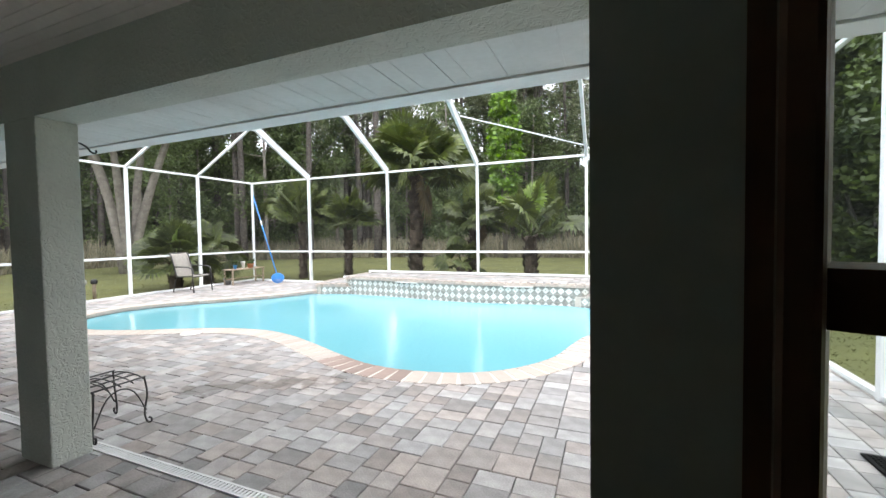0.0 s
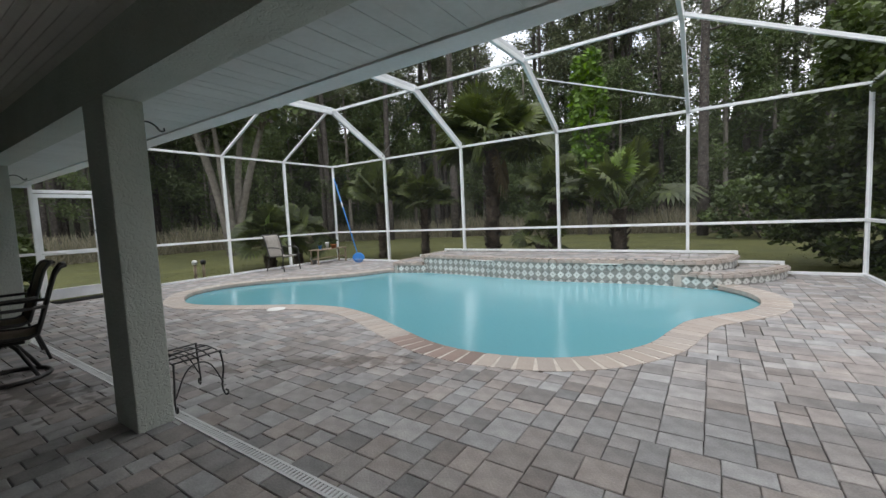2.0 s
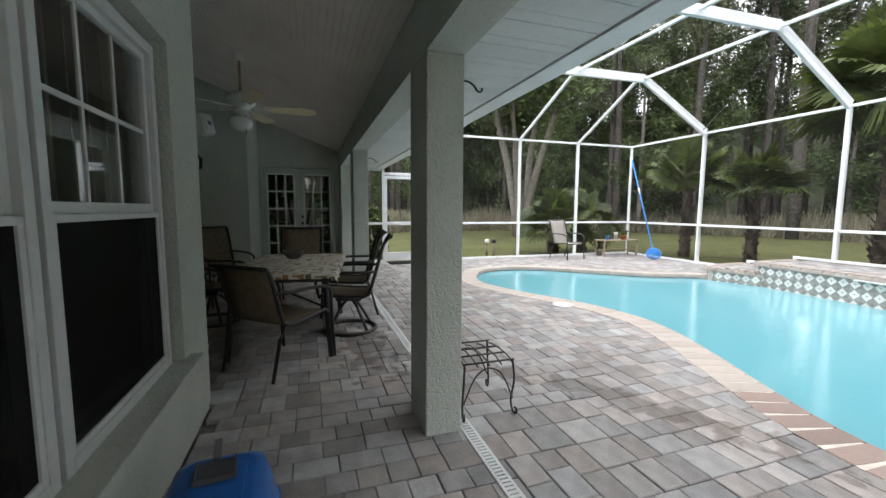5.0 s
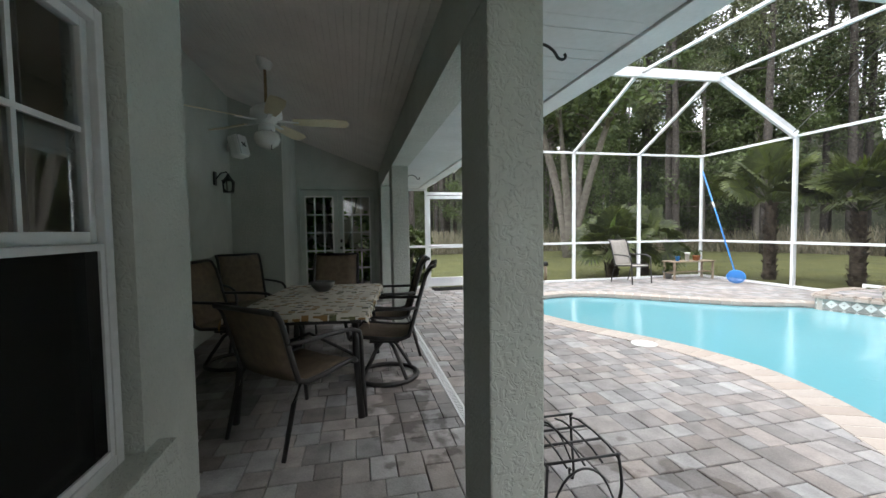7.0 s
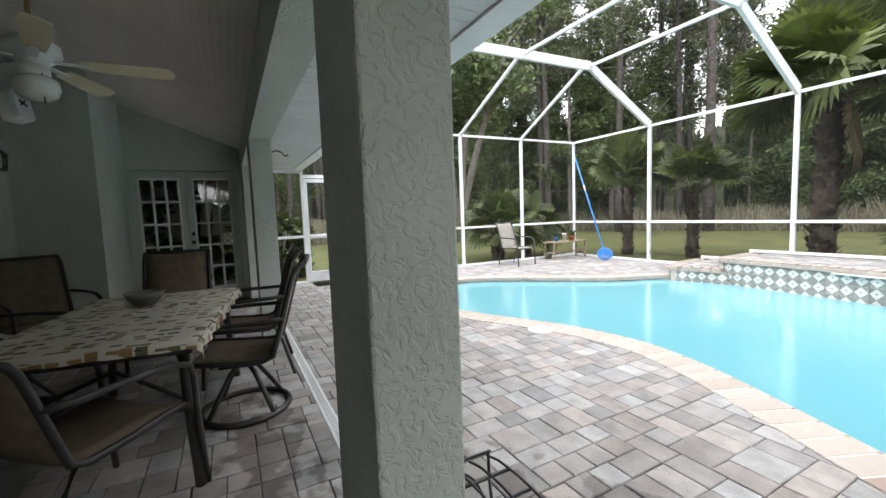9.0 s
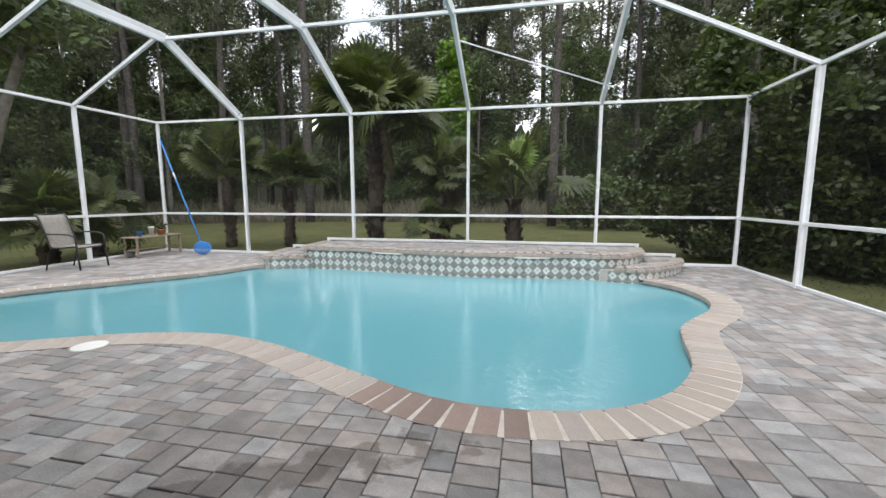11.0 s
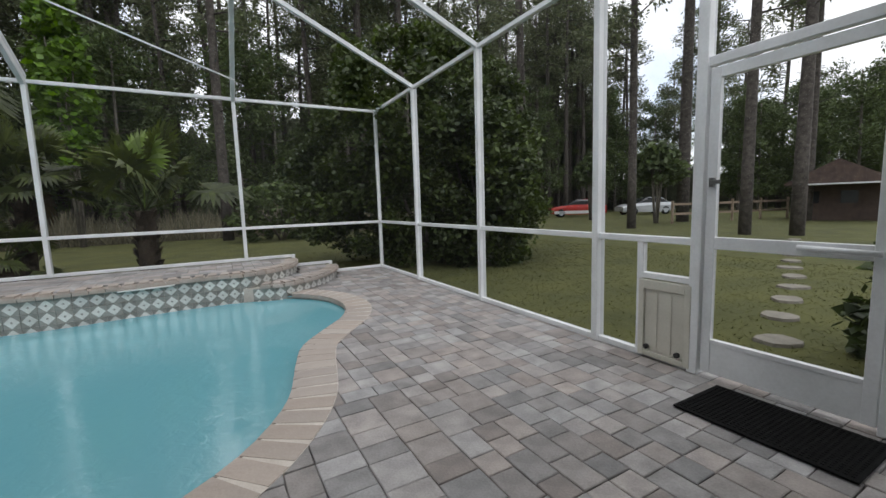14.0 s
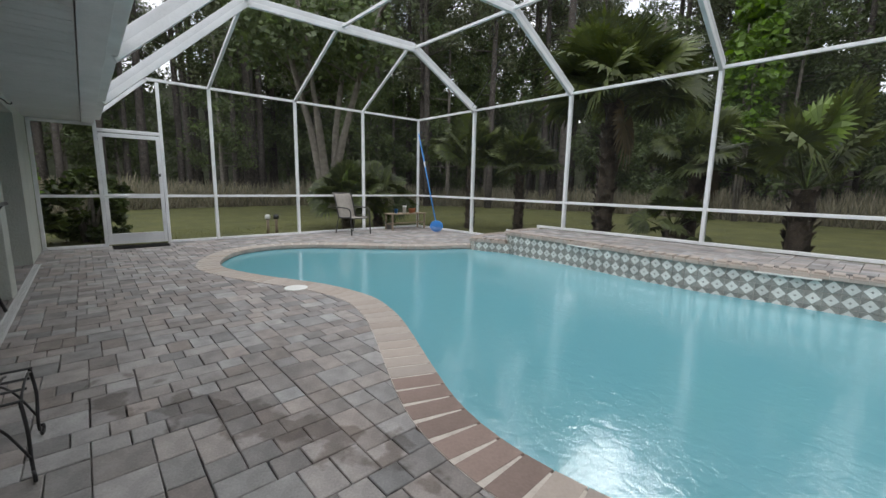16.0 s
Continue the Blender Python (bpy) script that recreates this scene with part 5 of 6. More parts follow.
def pine(name, h, r, seed, crown_from, crown_r, n, mat, bark, label, group):
    """A tall trunk with limbs and clumps of needles towards the top."""
    rnd = random.Random(seed)
    p = thing(name, None, label, "tree", group)
    bm = B()
    bend = (rnd.uniform(-0.4, 0.4), rnd.uniform(-0.4, 0.4))
    ax = lambda t: Vector((bend[0] * t * t, bend[1] * t * t, h * t))
    tube(bm, [ax(i / 8) for i in range(9)], r, 9, False, 0.35)
    part("trunk", bm, bark, p)
    centres = []
    bm = B()
    for i in range(26):
        t = crown_from + (1 - crown_from) * (i + rnd.random()) / 26
        a = rnd.uniform(0, 6.283)
        ln_ = crown_r * (1.1 - 0.6 * (t - crown_from) / (1 - crown_from)) * rnd.uniform(0.6, 1.0)
        s = ax(t)
        e = s + Vector((math.cos(a) * ln_, math.sin(a) * ln_, ln_ * rnd.uniform(0.0, 0.45)))
        m_ = s.lerp(e, 0.5) + Vector((0, 0, -0.05 * ln_))
        tube(bm, [s, m_, e], r * 0.22, 5, False, 0.3)
        centres += [m_.lerp(e, 0.3), e, e + Vector((rnd.uniform(-0.5, 0.5), rnd.uniform(-0.5, 0.5), rnd.uniform(0, 0.5)))]
    for i in range(7):
        t = rnd.uniform(0.25, crown_from)
        a = rnd.uniform(0, 6.283)
        s = ax(t)
        tube(bm, [s, s + Vector((math.cos(a) * 0.8, math.sin(a) * 0.8, 0.15))], r * 0.12, 4, False, 0.3)
    part("limbs", bm, bark, p)
    part("crown", raw("crown", *leaf_cloud(n, clump_place(centres, 0.75), 0.1, rnd, 3.2, 0.8), mat), None, p)
    return p


kinds = [pine("pine_tree", 22, 0.25, 31, 0.42, 2.5, 3900, PINE_LEAF, BARK, "tall straight pine with dark grey bark", "pines of the wood"),
         pine("pine_tree", 19, 0.2, 32, 0.38, 2.3, 3900, PINE_LEAF, BARK, "tall slender pine with a ragged crown", "pines of the wood"),
         pine("pine_tree", 25, 0.29, 33, 0.5, 2.8, 3900, PINE_LEAF, BARK, "tall old pine with a high open crown", "pines of the wood"),
         pine("forest_tree", 12, 0.16, 34, 0.2, 2.6, 6500, OAK_LEAF, GREY_BARK, "leafy broad tree in the dark wood", "leafy trees of the wood"),
         pine("forest_tree", 9, 0.12, 35, 0.08, 2.3, 6500, OAK_LEAF, GREY_BARK, "lower leafy tree in the understorey", "leafy trees of the wood")]
spots = [(-0.9, 23.5, 0), (-15.3, 24.2, 2), (14.9, 9.2, 1), (15.4, 7.9, 1), (21.6, 15.3, 2), (15.5, 14.1, 1), (13.6, 19.5, 0), (24.0, 6.3, 1), (24.5, 10.8, 0), (33.0, 9.5, 2), (28, 4.0, 1)]
rnd = random.Random(8)
# the wood runs round the lawn in a broad band
for k in range(140):
    a = radians(rnd.uniform(-4, 205))
    d = rnd.uniform(0, 1) ** 0.8
    cx, cy = -4.0, 6.0
    edge = 24 + 3 * math.sin(3 * a) + (17 if math.degrees(a) < 46 else 0) + (2.0 if math.degrees(a) > 150 else 0)
    rr = edge + d * 24
    spots.append((cx + rr * math.cos(a), cy + rr * math.sin(a), rnd.choice((3, 4, 4, 1, 4) if math.degrees(a) < 34 else (0, 1, 2, 0, 1, 2, 0, 3, 4, 1))))
for k in range(75):
    a = radians(rnd.uniform(92, 196))
    rr = 25 + 3 * math.sin(3 * a) + rnd.uniform(0, 13)
    spots.append((-4 + rr * math.cos(a), 6 + rr * math.sin(a), rnd.choice((0, 2, 1, 3, 3, 4))))
# a denser stand behind the evergreen bush
for k in range(34):
    a = radians(rnd.uniform(40, 100))
    rr = 25 + rnd.uniform(0, 14)
    spots.append((-4 + rr * math.cos(a), 6 + rr * math.sin(a), rnd.choice((0, 2, 1, 3, 3, 4))))
# the far tree line beyond the parked cars
for k in range(28):
    a = radians(-4 + 52 * (k + rnd.random()) / 28)
    rr = rnd.uniform(45, 53)
    spots.append((-4 + rr * math.cos(a), 6 + rr * math.sin(a), rnd.choice((3, 3, 4, 3, 1))))
# tall dense wood behind the parked cars
for k in range(34):
    a = radians(rnd.uniform(33, 52))
    rr = rnd.uniform(40, 55)
    spots.append((-4 + rr * math.cos(a), 6 + rr * math.sin(a), rnd.choice((0, 2, 0, 3, 3))))
# fuller wood behind the far corner, and a clearing beyond the tall palm
for k in range(16):
    a = radians(rnd.uniform(131, 152))
    rr = rnd.uniform(25, 36)
    spots.append((-1.5 + rr * math.cos(a), 2.3 + rr * math.sin(a), rnd.choice((0, 1, 3, 3, 4))))
spots = [(x, y, 4 if k < 3 and 111 < math.degrees(math.atan2(y - 2.3, x + 1.5)) < 118 else k) for x, y, k in spots]
placed = [False] * 5
for x, y, k in spots:
    s = rnd.uniform(0.85, 1.15)
    m = pose(x, y, -0.18, 0, 0, rnd.uniform(0, 360)) @ Matrix.Diagonal((1, 1, 1, 1))
    if not placed[k]:
        kinds[k].matrix_basis = m
        placed[k] = True
    else:
        ob = copy_thing(kinds[k], m)
        ob.scale = (s, s, s)

# the grey oak with several leaning stems
rnd = random.Random(12)
oak = thing("oak_tree", pose(-20.5, 11.5, -0.16), "old grey-barked oak with leaning forked stems", "tree")
bm = B()
tips = []
for a, ln_, sp_ in ((20, 9, 2.4), (100, 10, 1.0), (190, 9, 2.6), (260, 10, 1.6), (320, 8.5, 3.0)):
    ca, sa = math.cos(radians(a)), math.sin(radians(a))
    pts = [(0.15 * ca, 0.15 * sa, 0), (0.35 * ca, 0.35 * sa, 1.5), (sp_ * 0.5 * ca, sp_ * 0.5 * sa, 4), (sp_ * ca, sp_ * sa, 7), (sp_ * 1.4 * ca, sp_ * 1.4 * sa, ln_)]
    tube(bm, pts, 0.26, 8, False, 0.25)
    for k in range(9):
        t = rnd.uniform(0.35, 1)
        s = Vector(pts[2]).lerp(Vector(pts[4]), t)
        b = rnd.uniform(0, 6.283)
        e = s + Vector((math.cos(b) * 2.2, math.sin(b) * 2.2, rnd.uniform(0.4, 2)))
        tube(bm, [s, s.lerp(e, 0.5) + Vector((0, 0, 0.15)), e], 0.06, 5, False, 0.3)
        tips += [e, s.lerp(e, 0.6)]
part("trunk", bm, GREY_BARK, oak)
part("crown", raw("crown", *leaf_cloud(9000, clump_place(tips, 1.0), 0.2, rnd, 1.6, 0.7), OAK_LEAF), None, oak)

# reeds and rough growth at the edge of the wood
vs, fs = [], []
rnd = random.Random(14)
for _ in range(24000):
    a = radians(rnd.uniform(50, 200))
    rr = 21.5 + 2 * math.sin(3 * a) + rnd.uniform(0, 1) ** 1.5 * 9
    x, y = -4 + rr * math.cos(a), 6 + rr * math.sin(a)
    h = rnd.uniform(0.4, 1.7) * (0.5 + 0.5 * noise.noise((x * 0.3, y * 0.3, 3)) + 0.35)
    b = rnd.uniform(0, 3.1416)
    w = Vector((math.cos(b), math.sin(b), 0)) * 0.028
    c = Vector((x, y, -0.17))
    tip = c + Vector((rnd.gauss(0, 0.4), rnd.gauss(0, 0.4), h))
    k = len(vs)
    vs += [c - w, c + w, tip + w * 0.3, tip - w * 0.3]
    fs.append((k, k + 1, k + 2, k + 3))
tagged(new("reeds", raw("reeds", vs, fs, REED)), "dry brown reeds and rough growth along the wood", "reeds", kind="stuff")
vs, fs = [], []
for _ in range(42000):
    x, y = (rnd.uniform(1.8, 9), rnd.uniform(0, 13)) if rnd.random() < 0.7 else (rnd.uniform(-15, 2), rnd.uniform(9.95, 15)) if rnd.random() < 0.6 else (rnd.uniform(-15, -11.2), rnd.uniform(1, 11))
    b = rnd.uniform(0, 3.1416)
    w = Vector((math.cos(b), math.sin(b), 0)) * rnd.uniform(0.006, 0.014)
    c = Vector((x, y, -0.163))
    tip = c + Vector((rnd.gauss(0, 0.05), rnd.gauss(0, 0.05), rnd.uniform(0.01, 0.035)))
    k = len(vs)
    vs += [c - w, c + w, tip]
    fs.append((k, k + 1, k + 2))
tagged(new("grass", raw("grass", vs, fs, leaf_material("grass_blade", (0.125, 0.13, 0.033), (0.085, 0.092, 0.024), 0.8))), "tufts of short olive lawn grass", "grass", kind="stuff")

# far woods
WOODS = material("far_woods", (0.12, 0.13, 0.085), 1.0, (0.045, 0.052, 0.035), 0.9, 4.5, 0)
vs, fs = [], []
n = 900
for i in range(n + 1):
    a = radians(-30 + 260 * i / n)
    h = 12.5 + 4.0 * noise.noise((i * 0.045, 0, 0)) + 2.0 * noise.noise((i * 0.21, 5, 0)) + rnd.uniform(-1.1, 1.1)
    vs += [(-4 + 56 * math.cos(a), 6 + 56 * math.sin(a), -0.5), (-4 + 56 * math.cos(a), 6 + 56 * math.sin(a), h if math.degrees(a) > 33 else h * 0.3)]
for i in range(n):
    fs.append((2 * i, 2 * i + 2, 2 * i + 3, 2 * i + 1))
tagged(new("backdrop", raw("backdrop", vs, fs, WOODS)), "dark distant woods beyond the trees", "backdrop", kind="structure")

# ---- cars, shed, fence, stepping stones ----
CAR_RED = material("red_car_paint", (0.42, 0.03, 0.02), 0.25, (0.36, 0.025, 0.02), 3, 30, 0)
CAR_SILVER = material("silver_car_paint", (0.5, 0.52, 0.54), 0.25, (0.44, 0.46, 0.48), 3, 30, 0, metal=0.4)
CAR_WHITE = material("white_car_paint", (0.7, 0.7, 0.7), 0.3, (0.6, 0.6, 0.6), 3, 30, 0)
DARK_GLASS = material("dark_car_glass", (0.03, 0.035, 0.04), 0.08, (0.02, 0.02, 0.025), 3, 30, 0)


def loft(sections):
    """A car body from cross-sections (x, half width, low z, high z, top half width)."""
    bm = B()
    rings = [[bm.verts.new(v) for v in ((x, -w, z0), (x, -w, z0 + (z1 - z0) * 0.7), (x, -tw, z1), (x, tw, z1), (x, w, z0 + (z1 - z0) * 0.7), (x, w, z0))] for x, w, z0, z1, tw in sections]
    for A, C in zip(rings, rings[1:]):
        for i in range(6):
            bm.faces.new((A[i], A[(i + 1) % 6], C[(i + 1) % 6], C[i]))
    bm.faces.new(rings[0][::-1])
    bm.faces.new(rings[-1])
    return bm


def car(m, paint, lower, label):
    c = thing("car", m, label, "car", "parked cars")
    body = part("body", loft([(-2.2, 0.72, 0.35, 0.85, 0.6), (-2.0, 0.85, 0.25, 0.98, 0.75), (-1.2, 0.88, 0.22, 1.0, 0.8), (0.6, 0.88, 0.22, 0.98, 0.8), (1.6, 0.86, 0.24, 0.88, 0.74), (2.2, 0.72, 0.32, 0.7, 0.55)]), paint, c)
    part("cabin", loft([(-1.75, 0.72, 0.95, 1.0, 0.66), (-1.1, 0.76, 0.95, 1.4, 0.56), (0.1, 0.76, 0.95, 1.42, 0.56), (0.95, 0.74, 0.92, 0.98, 0.66)]), DARK_GLASS, c)
    part("roof_panel", box(B(), -1.05, 0.05, -0.55, 0.55, 1.39, 1.43, 0.015), paint, c)
    part("lower_trim", box(box(B(), -1.95, 1.9, -0.9, -0.87, 0.28, 0.52, 0.01), -1.95, 1.9, 0.87, 0.9, 0.28, 0.52, 0.01), lower, c)
    for x in (-1.35, 1.35):
        for y in (-0.8, 0.8):
            w = part("tyre", lathe(B(), [(0.2, -0.1), (0.32, -0.1), (0.33, 0.0), (0.32, 0.1), (0.2, 0.1)]), RUBBER, c)
            w.matrix_basis = pose(x, y, 0.33, 90)
            rim = part("rim", lathe(B(), [(0.19, -0.105), (0.2, 0.0), (0.19, 0.105)]), CAR_SILVER, w)
    for y in (-0.6, 0.6):
        part("headlight", box(B(), 2.12, 2.2, y - 0.12, y + 0.12, 0.56, 0.66, 0.02), CAR_WHITE, c)
        part("tail_light", box(B(), -2.2, -2.1, y - 0.12, y + 0.12, 0.68, 0.8, 0.02), CAR_RED, c)
    return c


car(pose(24.8, 25.9, -0.16, 0, 0, 142), CAR_RED, CAR_WHITE, "red and white car parked under the trees")
car(pose(30.0, 23.4, -0.16, 0, 0, 155), CAR_SILVER, CAR_SILVER, "silver saloon car parked under the trees")

SHED_WOOD = material("dark_shed_wood", (0.09, 0.06, 0.045), 0.85, (0.045, 0.03, 0.025), 4, 30, 0.3)
SH = thing("shed", pose(27.0, 10.6, -0.16, 0, 0, 20), "dark brown wooden shed with a light metal awning", "shed")
for k in range(10):
    part("board", box(B(), -3, 3, -2.2, -2.14, 0.2 * k, 0.2 * k + 0.19), SHED_WOOD, SH)
part("wall", box(box(box(B(), -3, -2.92, -2.14, 2.2, 0, 2.2), 2.92, 3, -2.14, 2.2, 0, 2.2), -2.92, 2.92, 2.1, 2.2, 0, 2.2), SHED_WOOD, SH)
bm = B()
vs = [bm.verts.new(v) for v in ((-3.4, -2.6, 2.2), (3.4, -2.6, 2.2), (3.4, 0, 3.5), (-3.4, 0, 3.5), (-3.4, 2.6, 2.2), (3.4, 2.6, 2.2), (-3.4, -2.6, 2.1), (3.4, -2.6, 2.1), (3.4, 2.6, 2.1), (-3.4, 2.6, 2.1))]
for f in ((0, 1, 2, 3), (3, 2, 5, 4), (6, 7, 8, 9), (0, 1, 7, 6), (4, 5, 8, 9), (0, 3, 4, 9, 6), (1, 2, 5, 8, 7)):
    bm.faces.new([vs[i] for i in f])
part("roof", bm, SHED_WOOD, SH)
part("awning", box(B(), -5.2, -3.1, -2.4, 1.5, 2.05, 2.12), WHITE_ALU, SH, "pale corrugated awning")
for y in (-2.3, 1.4):
    part("post", box(B(), -5.1, -5.0, y, y + 0.1, 0, 2.05), SHED_WOOD, SH)
for yy in (-1.0, 0.8):
    part("window", box(B(), -3.03, -2.99, yy, yy + 0.8, 1.0, 1.7), DARK_GLASS, SH)
for yy in (-1.6, 1.2):
    part("window", box(B(), yy, yy + 0.8, -2.23, -2.19, 1.0, 1.6), DARK_GLASS, SH)
SH.scale = (0.75, 0.75, 0.85)
fc = thing("fence", pose(0, 0, -0.16), "grey post and rail fence at the far lawn", "fence")
fa, fb = Vector((19.5, 14.6, 0)), Vector((27.0, 12.5, 0))
for k in range(5):
    p = fa.lerp(fb, k / 4)
    part("post", bar(B(), p, p + Vector((0, 0, 1.2)), 0.1), GREY_WOOD, fc)
for z in (0.5, 1.0):
    part("rail", bar(B(), fa + Vector((0, 0, z)), fb + Vector((0, 0, z)), 0.04, 0.12), GREY_WOOD, fc)
rnd = random.Random(17)
for k in range(12):
    t = k
    x, y = 3.25 + 0.95 * k, 3.68 + 0.33 * k + rnd.uniform(-0.06, 0.06)
    bm = B()
    ring = [(rnd.uniform(0.85, 1.1) * 0.17 * math.cos(6.283 * i / 10), rnd.uniform(0.85, 1.1) * 0.21 * math.sin(6.283 * i / 10)) for i in range(10)]
    lo_ = [bm.verts.new((a, b, -0.02)) for a, b in ring]
    hi_ = [bm.verts.new((a * 0.95, b * 0.95, 0.035)) for a, b in ring]
    bm.faces.new(hi_)
    for i in range(10):
        bm.faces.new((lo_[i], lo_[(i + 1) % 10], hi_[(i + 1) % 10], hi_[i]))
    st = part("stepping_stone", bm, STONE)
    st.matrix_world = pose(x, y, -0.16, 0, 0, rnd.uniform(0, 360))
    tagged(st, "flat pale stepping stone in the lawn", "stepping stone", "stepping stones")

# ---- pavers, coping, tiles ----
def prism(poly, z0, z1, inset=0.0045, chamfer=0.004):
    """Verts and faces of a paver with a chamfered top."""
    n = len(poly)
    c = sum(poly, Vector((0, 0))) / n
    vs = [(p.x, p.y, z0) for p in poly] + [(p.x, p.y, z1 - chamfer) for p in poly]
    for p in poly:
        d = (c - p)
        q = p + d.normalized() * min(inset * 1.4, d.length * 0.3)
        vs.append((q.x, q.y, z1))
    fs = [tuple(range(2 * n, 3 * n))]
    for i in range(n):
        j = (i + 1) % n
        fs += [(i, j, n + j, n + i), (n + i, n + j, 2 * n + j, 2 * n + i)]
    return vs, fs


def clip(poly, c, n):
    """The part of poly on the side of the line through c to which n points."""
    out = []
    for i, p in enumerate(poly):
        q = poly[(i + 1) % len(poly)]
        a, b = (p - c).dot(n), (q - c).dot(n)
        if a >= 0:
            out.append(p)
        if a * b < 0:
            out.append(p.lerp(q, a / (a - b)))
    return out


def area(poly):
    return abs(sum(p.x * q.y - q.x * p.y for p, q in zip(poly, poly[1:] + poly[:1]))) / 2


def ashlar(x0, x1, y0, y1, u, seed):
    """Rectangles of mixed size that fill a field."""
    rnd = random.Random(seed)
    nx, ny = int((x1 - x0) / u), int((y1 - y0) / u)
    used = np.zeros((nx + 4, ny + 4), bool)
    used[nx:, :] = True
    used[:, ny:] = True
    sizes = [(3, 2), (3, 2), (2, 2), (2, 3), (3, 3), (2, 2), (3, 2)]
    for j in range(ny):
        for i in range(nx):
            if used[i, j]:
                continue
            free = 0
            while i + free < nx and not used[i + free, j]:
                free += 1
            opts = [s for s in sizes if s[0] <= free and free - s[0] != 1 and j + s[1] <= ny and not used[i:i + s[0], j:j + s[1]].any()]
            if not opts:
                opts = [s for s in sizes + [(1, 2), (2, 1), (1, 1)] if s[0] <= free and j + s[1] <= ny and not used[i:i + s[0], j:j + s[1]].any()][:1] or [(1, 1)]
            w, h = rnd.choice(opts)
            used[i:i + w, j:j + h] = True
            g = 0.0025
            yield (x0 + i * u + g, x0 + (i + w) * u - g, y0 + j * u + g, y0 + (j + h) * u - g)


pool_pts = [p for p in POOL]
pool_n = []
for i, p in enumerate(pool_pts):
    d = pool_pts[(i + 1) % len(pool_pts)] - pool_pts[i - 1]
    nrm = Vector((d.y, -d.x)).normalized()
    if inside(p + nrm * 0.05, pool_pts):
        nrm = -nrm
    pool_n.append(nrm)
CW = 0.285
ledge_loops = [L_ + [Vector((L_[-1].x, 10)), Vector((L_[0].x, 10))] for L_ in (LEDGE, LOW_R, LOW_L)]
paving = thing("paving", label="tumbled concrete pavers in mixed grey and tan", category="paving", kind="structure")
rest_v, rest_f, near = [], [], []
rnd = random.Random(3)
for (x0, x1, y0, y1) in ashlar(-11.1, 1.74, -0.81, 9.9, 0.074, 11):
    c = Vector(((x0 + x1) / 2, (y0 + y1) / 2))
    if c.y < 0.2 and c.x > -4.34:
        continue
    if any(inside(c, l) for l in ledge_loops):
        continue
    poly = [Vector((x0, y0)), Vector((x1, y0)), Vector((x1, y1)), Vector((x0, y1))]
    d2 = [(p - c).length_squared for p in pool_pts]
    k = int(np.argmin(d2))
    if d2[k] < 0.7 ** 2 or inside(c, pool_pts):
        poly = clip(poly, pool_pts[k] + pool_n[k] * (CW - 0.006), pool_n[k])
        if len(poly) < 3 or area(poly) < 0.002:
            continue
    poly = [p + Vector((rnd.uniform(-0.0025, 0.0025), rnd.uniform(-0.0025, 0.0025))) for p in poly]
    dz = rnd.uniform(-0.0025, 0.0015)
    vs, fs = prism(poly, -0.034, dz)
    if -3.6 < c.x < 0.2 and 1.75 < c.y < 3.75 and len(near) < 300:
        near.append((vs, fs, c, len(poly) == 4 and abs(area(poly) - (x1 - x0) * (y1 - y0)) < 1e-6, round(x1 - x0, 3), round(y1 - y0, 3), dz))
    else:
        o = len(rest_v)
        rest_v += vs
        rest_f += [tuple(i + o for i in f) for f in fs]
rest = part("pavers", raw("pavers", rest_v, rest_f, PAVER), None, paving)
tagged(rest, kind="stuff")
for vs, fs, c, whole, w, h, dz in near:
    ob = new("paver", raw("paver", [(x - c.x, y - c.y, z) for x, y, z in vs], fs, PAVER))
    ob.location = (c.x, c.y, 0)
    ob.parent = paving

# ledge and step pavers, laid across the ledges
for L_, z, ob_, seed in ((LEDGE, 0.36, ledge, 5), (LOW_R, 0.18, low_r, 6), (LOW_L, 0.18, low_l, 7)):
    loop = L_ + [Vector((L_[-1].x, 9.77)), Vector((L_[0].x, 9.77))]
    xs_ = [p.x for p in loop]
    vv, ff = [], []
    for (x0, x1, y0, y1) in ashlar(min(xs_), max(xs_), 7.8, 9.77, 0.074, seed):
        c = Vector(((x0 + x1) / 2, (y0 + y1) / 2))
        if not inside(c, loop) or min((p - c).length for p in L_) < 0.13:
            continue
        if L_ is not LEDGE and inside(c, ledge_loops[0]):
            continue
        vs, fs = prism([Vector((x0, y0)), Vector((x1, y0)), Vector((x1, y1)), Vector((x0, y1))], z - 0.06, z - 0.002)
        o = len(vv)
        vv += vs
        ff += [tuple(i + o for i in f) for f in fs]
    part("pavers", raw("pavers", vv, ff, PAVER), None, ob_)

# coping bricks round the pool, and bullnose bricks on the ledges
def brick_mesh(name, w, d, h, r=0.012):
    bm = B()
    box(bm, -w / 2, w / 2, 0, d, -h, 0, 0)
    bmesh.ops.bevel(bm, geom=[e for e in bm.edges if all(v.co.z > -0.001 for v in e.verts)], offset=r, segments=2, affect="EDGES")
    return mesh_of(name, bm, COPING)


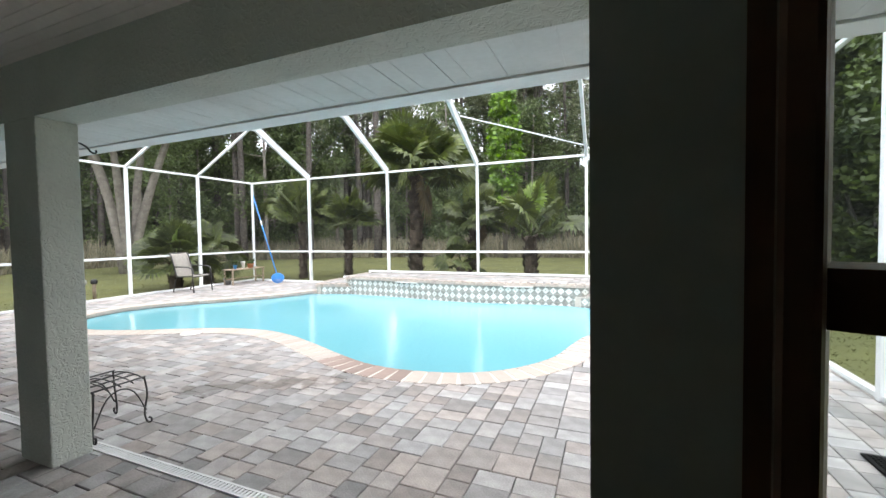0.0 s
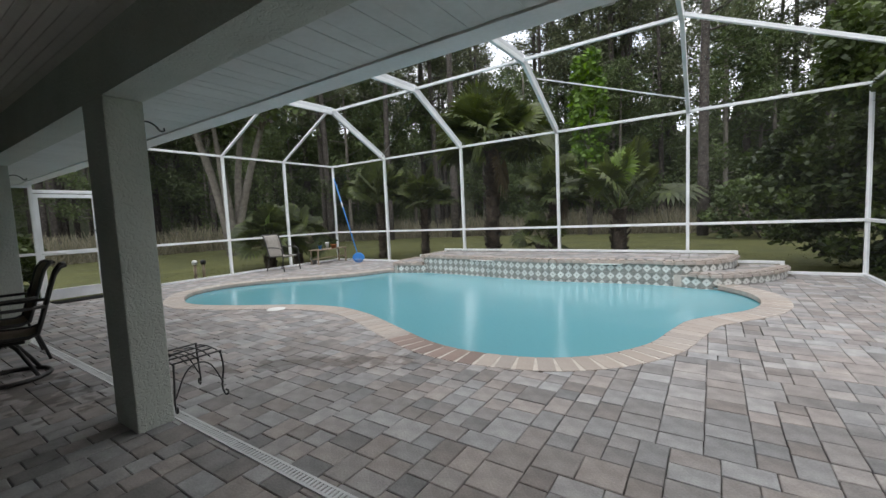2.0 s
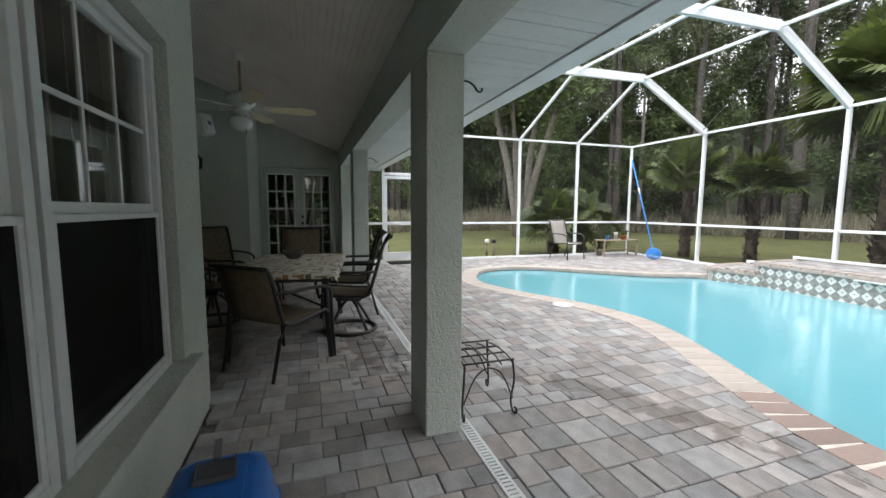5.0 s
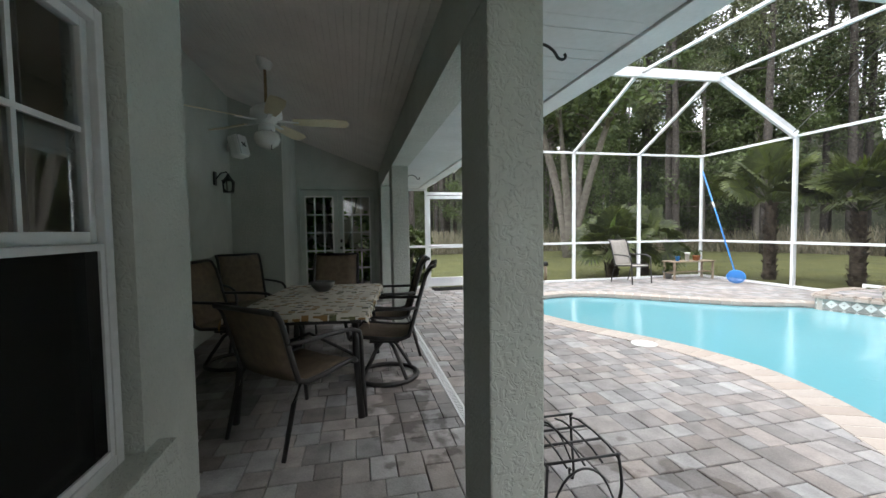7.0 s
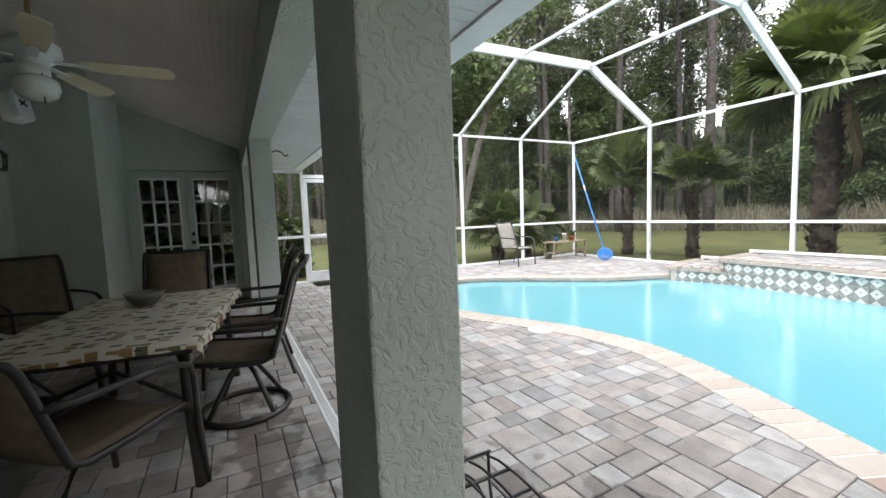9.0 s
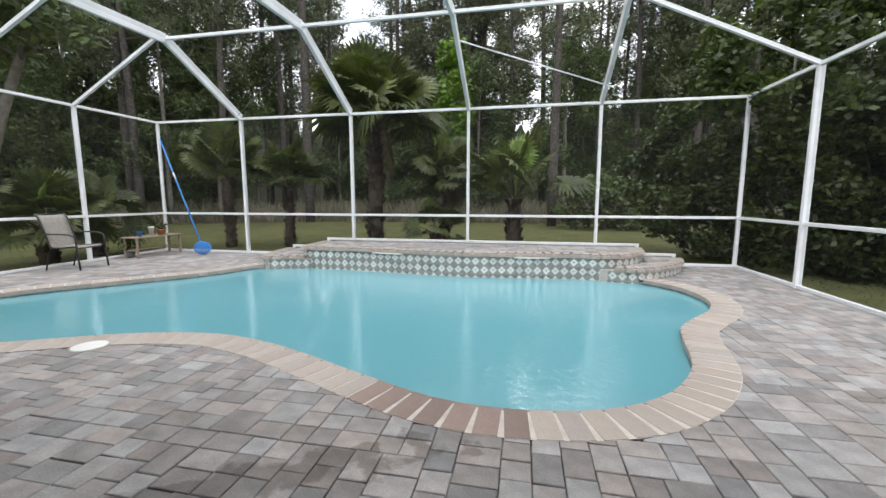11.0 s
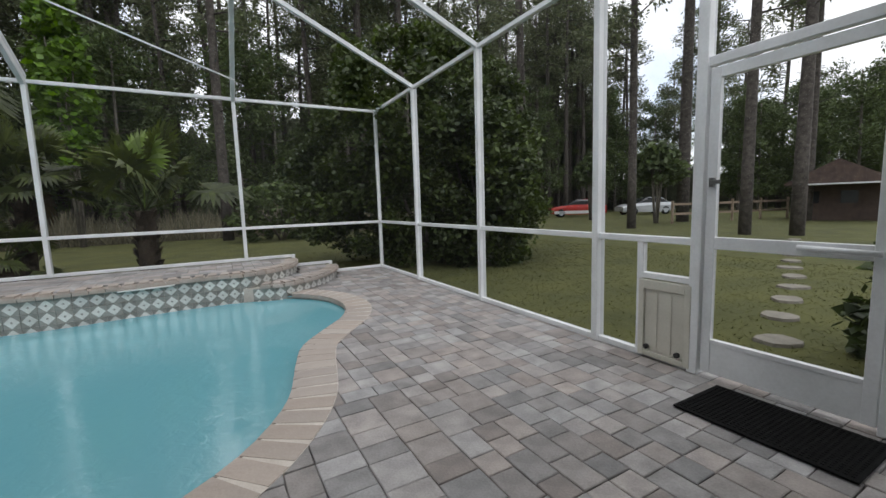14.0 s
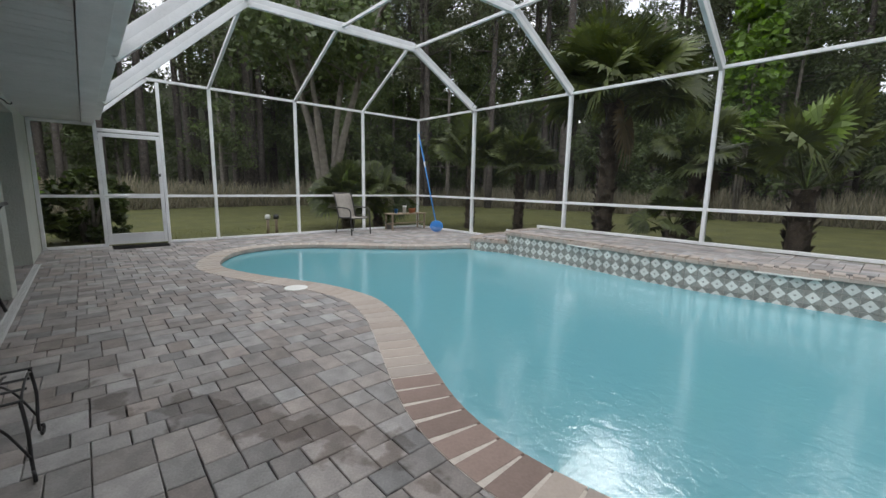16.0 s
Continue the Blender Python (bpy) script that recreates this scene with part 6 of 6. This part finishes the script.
CB = brick_mesh("brick", 0.148, CW + 0.03, 0.055, 0.004)
CB_RED = CB.copy()
CB_RED.materials[0] = COPING_RED
run = resample(POOL, 0.155)
for i, p in enumerate(run):
    d = run[(i + 1) % len(run)] - run[i - 1]
    nrm = Vector((d.y, -d.x)).normalized()
    if inside(p + nrm * 0.05, pool_pts):
        nrm = -nrm
    if any(inside(p + nrm * 0.1, l) for l in ledge_loops):
        continue
    ob = new("brick", CB)
    q = p - nrm * 0.03
    if -3.25 < p.x < -2.2 and p.y < 4.3:
        ob = [bpy.data.objects.remove(ob), new("brick", CB_RED)][1]
    ob.matrix_world = pose(q.x, q.y, 0.005, 0, 0, math.degrees(math.atan2(nrm.y, nrm.x)) - 90)
    ob.parent = pool
mort_v, mort_f = [], []
n = len(pool_pts)
for i in range(n):
    p, q = pool_pts[i], pool_pts[i] + pool_n[i] * CW
    mort_v += [(p.x, p.y, 0.003), (q.x, q.y, 0.003)]
    mort_f.append((2 * i, 2 * ((i + 1) % n), 2 * ((i + 1) % n) + 1, 2 * i + 1))
part("coping_mortar", raw("coping_mortar", mort_v, mort_f, MORTAR), None, pool)
LBK = brick_mesh("brick", 0.148, 0.24, 0.068, 0.024)
for L_, z, ob_ in ((LEDGE, 0.36, ledge), (LOW_R, 0.18, low_r), (LOW_L, 0.18, low_l)):
    run = resample(L_, 0.154, False)
    for i, p in enumerate(run):
        d = run[min(i + 1, len(run) - 1)] - run[max(i - 1, 0)]
        nrm = Vector((-d.y, d.x)).normalized()
        if p.y > 9.68 or (L_ is not LEDGE and inside(p + nrm * 0.1, ledge_loops[0])):
            continue
        ob = new("brick", LBK)
        q = p - nrm * 0.045
        ob.matrix_world = pose(q.x, q.y, z + 0.002, 0, 0, math.degrees(math.atan2(nrm.y, nrm.x)) - 90)
        ob.parent = ob_

# diamond tiles
def tile_mesh(s):
    """A square grey-green tile with a raised white diamond in a dark square heart."""
    h = s / 2 - 0.002
    vs = [(-h, 0, -h), (h, 0, -h), (h, 0, h), (-h, 0, h), (-h, 0.01, -h), (h, 0.01, -h), (h, 0.01, h), (-h, 0.01, h)]
    fs = [(0, 1, 2, 3), (0, 1, 5, 4), (1, 2, 6, 5), (2, 3, 7, 6), (3, 0, 4, 7)]
    k = h * 0.94
    vs += [(0, -0.002, -k), (k, -0.002, 0), (0, -0.002, k), (-k, -0.002, 0)]
    fs += [(8, 9, 10, 11)]
    c = h * 0.2
    vs += [(0, -0.003, -c), (c, -0.003, 0), (0, -0.003, c), (-c, -0.003, 0)]
    fs += [(12, 13, 14, 15)]
    me = raw("tile", vs, fs, TILE_TEAL)
    me.materials.append(TILE_WHITE)
    me.polygons[5].material_index = 1
    return me


TS = 0.152
TILE = tile_mesh(TS)
for L_, rows, ob_ in ((LEDGE, (0.214, 0.062, -0.09), ledge), (LOW_R, (0.034, -0.118), low_r), (LOW_L, (0.034, -0.118), low_l)):
    run = resample(L_, TS, False)
    for a, b in zip(run, run[1:]):
        p = (a + b) / 2
        d = b - a
        nrm = Vector((-d.y, d.x)).normalized()
        if p.y > 9.6 or (L_ is not LEDGE and inside(p + nrm * 0.05, ledge_loops[0])):
            continue
        for z in rows:
            ob = new("tile", TILE)
            q = p - nrm * 0.012
            ob.matrix_world = pose(q.x, q.y, z, 0, 0, math.degrees(math.atan2(nrm.y, nrm.x)) - 90)
            ob.parent = ob_
wv, wf = [], []
run = resample(POOL, TS)
for i, p in enumerate(run):
    d = run[(i + 1) % len(run)] - run[i - 1]
    nrm = Vector((d.y, -d.x)).normalized()
    if inside(p + nrm * 0.05, pool_pts):
        nrm = -nrm
    t = Vector((-nrm.y, nrm.x)) * (TS / 2 - 0.002)
    q = p - nrm * 0.008
    o = len(wv)
    wv += [(*(q - t), -0.2), (*(q + t), -0.2), (*(q + t), -0.05), (*(q - t), -0.05)]
    wf.append((o, o + 1, o + 2, o + 3))
part("waterline_tiles", raw("waterline_tiles", wv, wf, TILE_TEAL), None, pool)
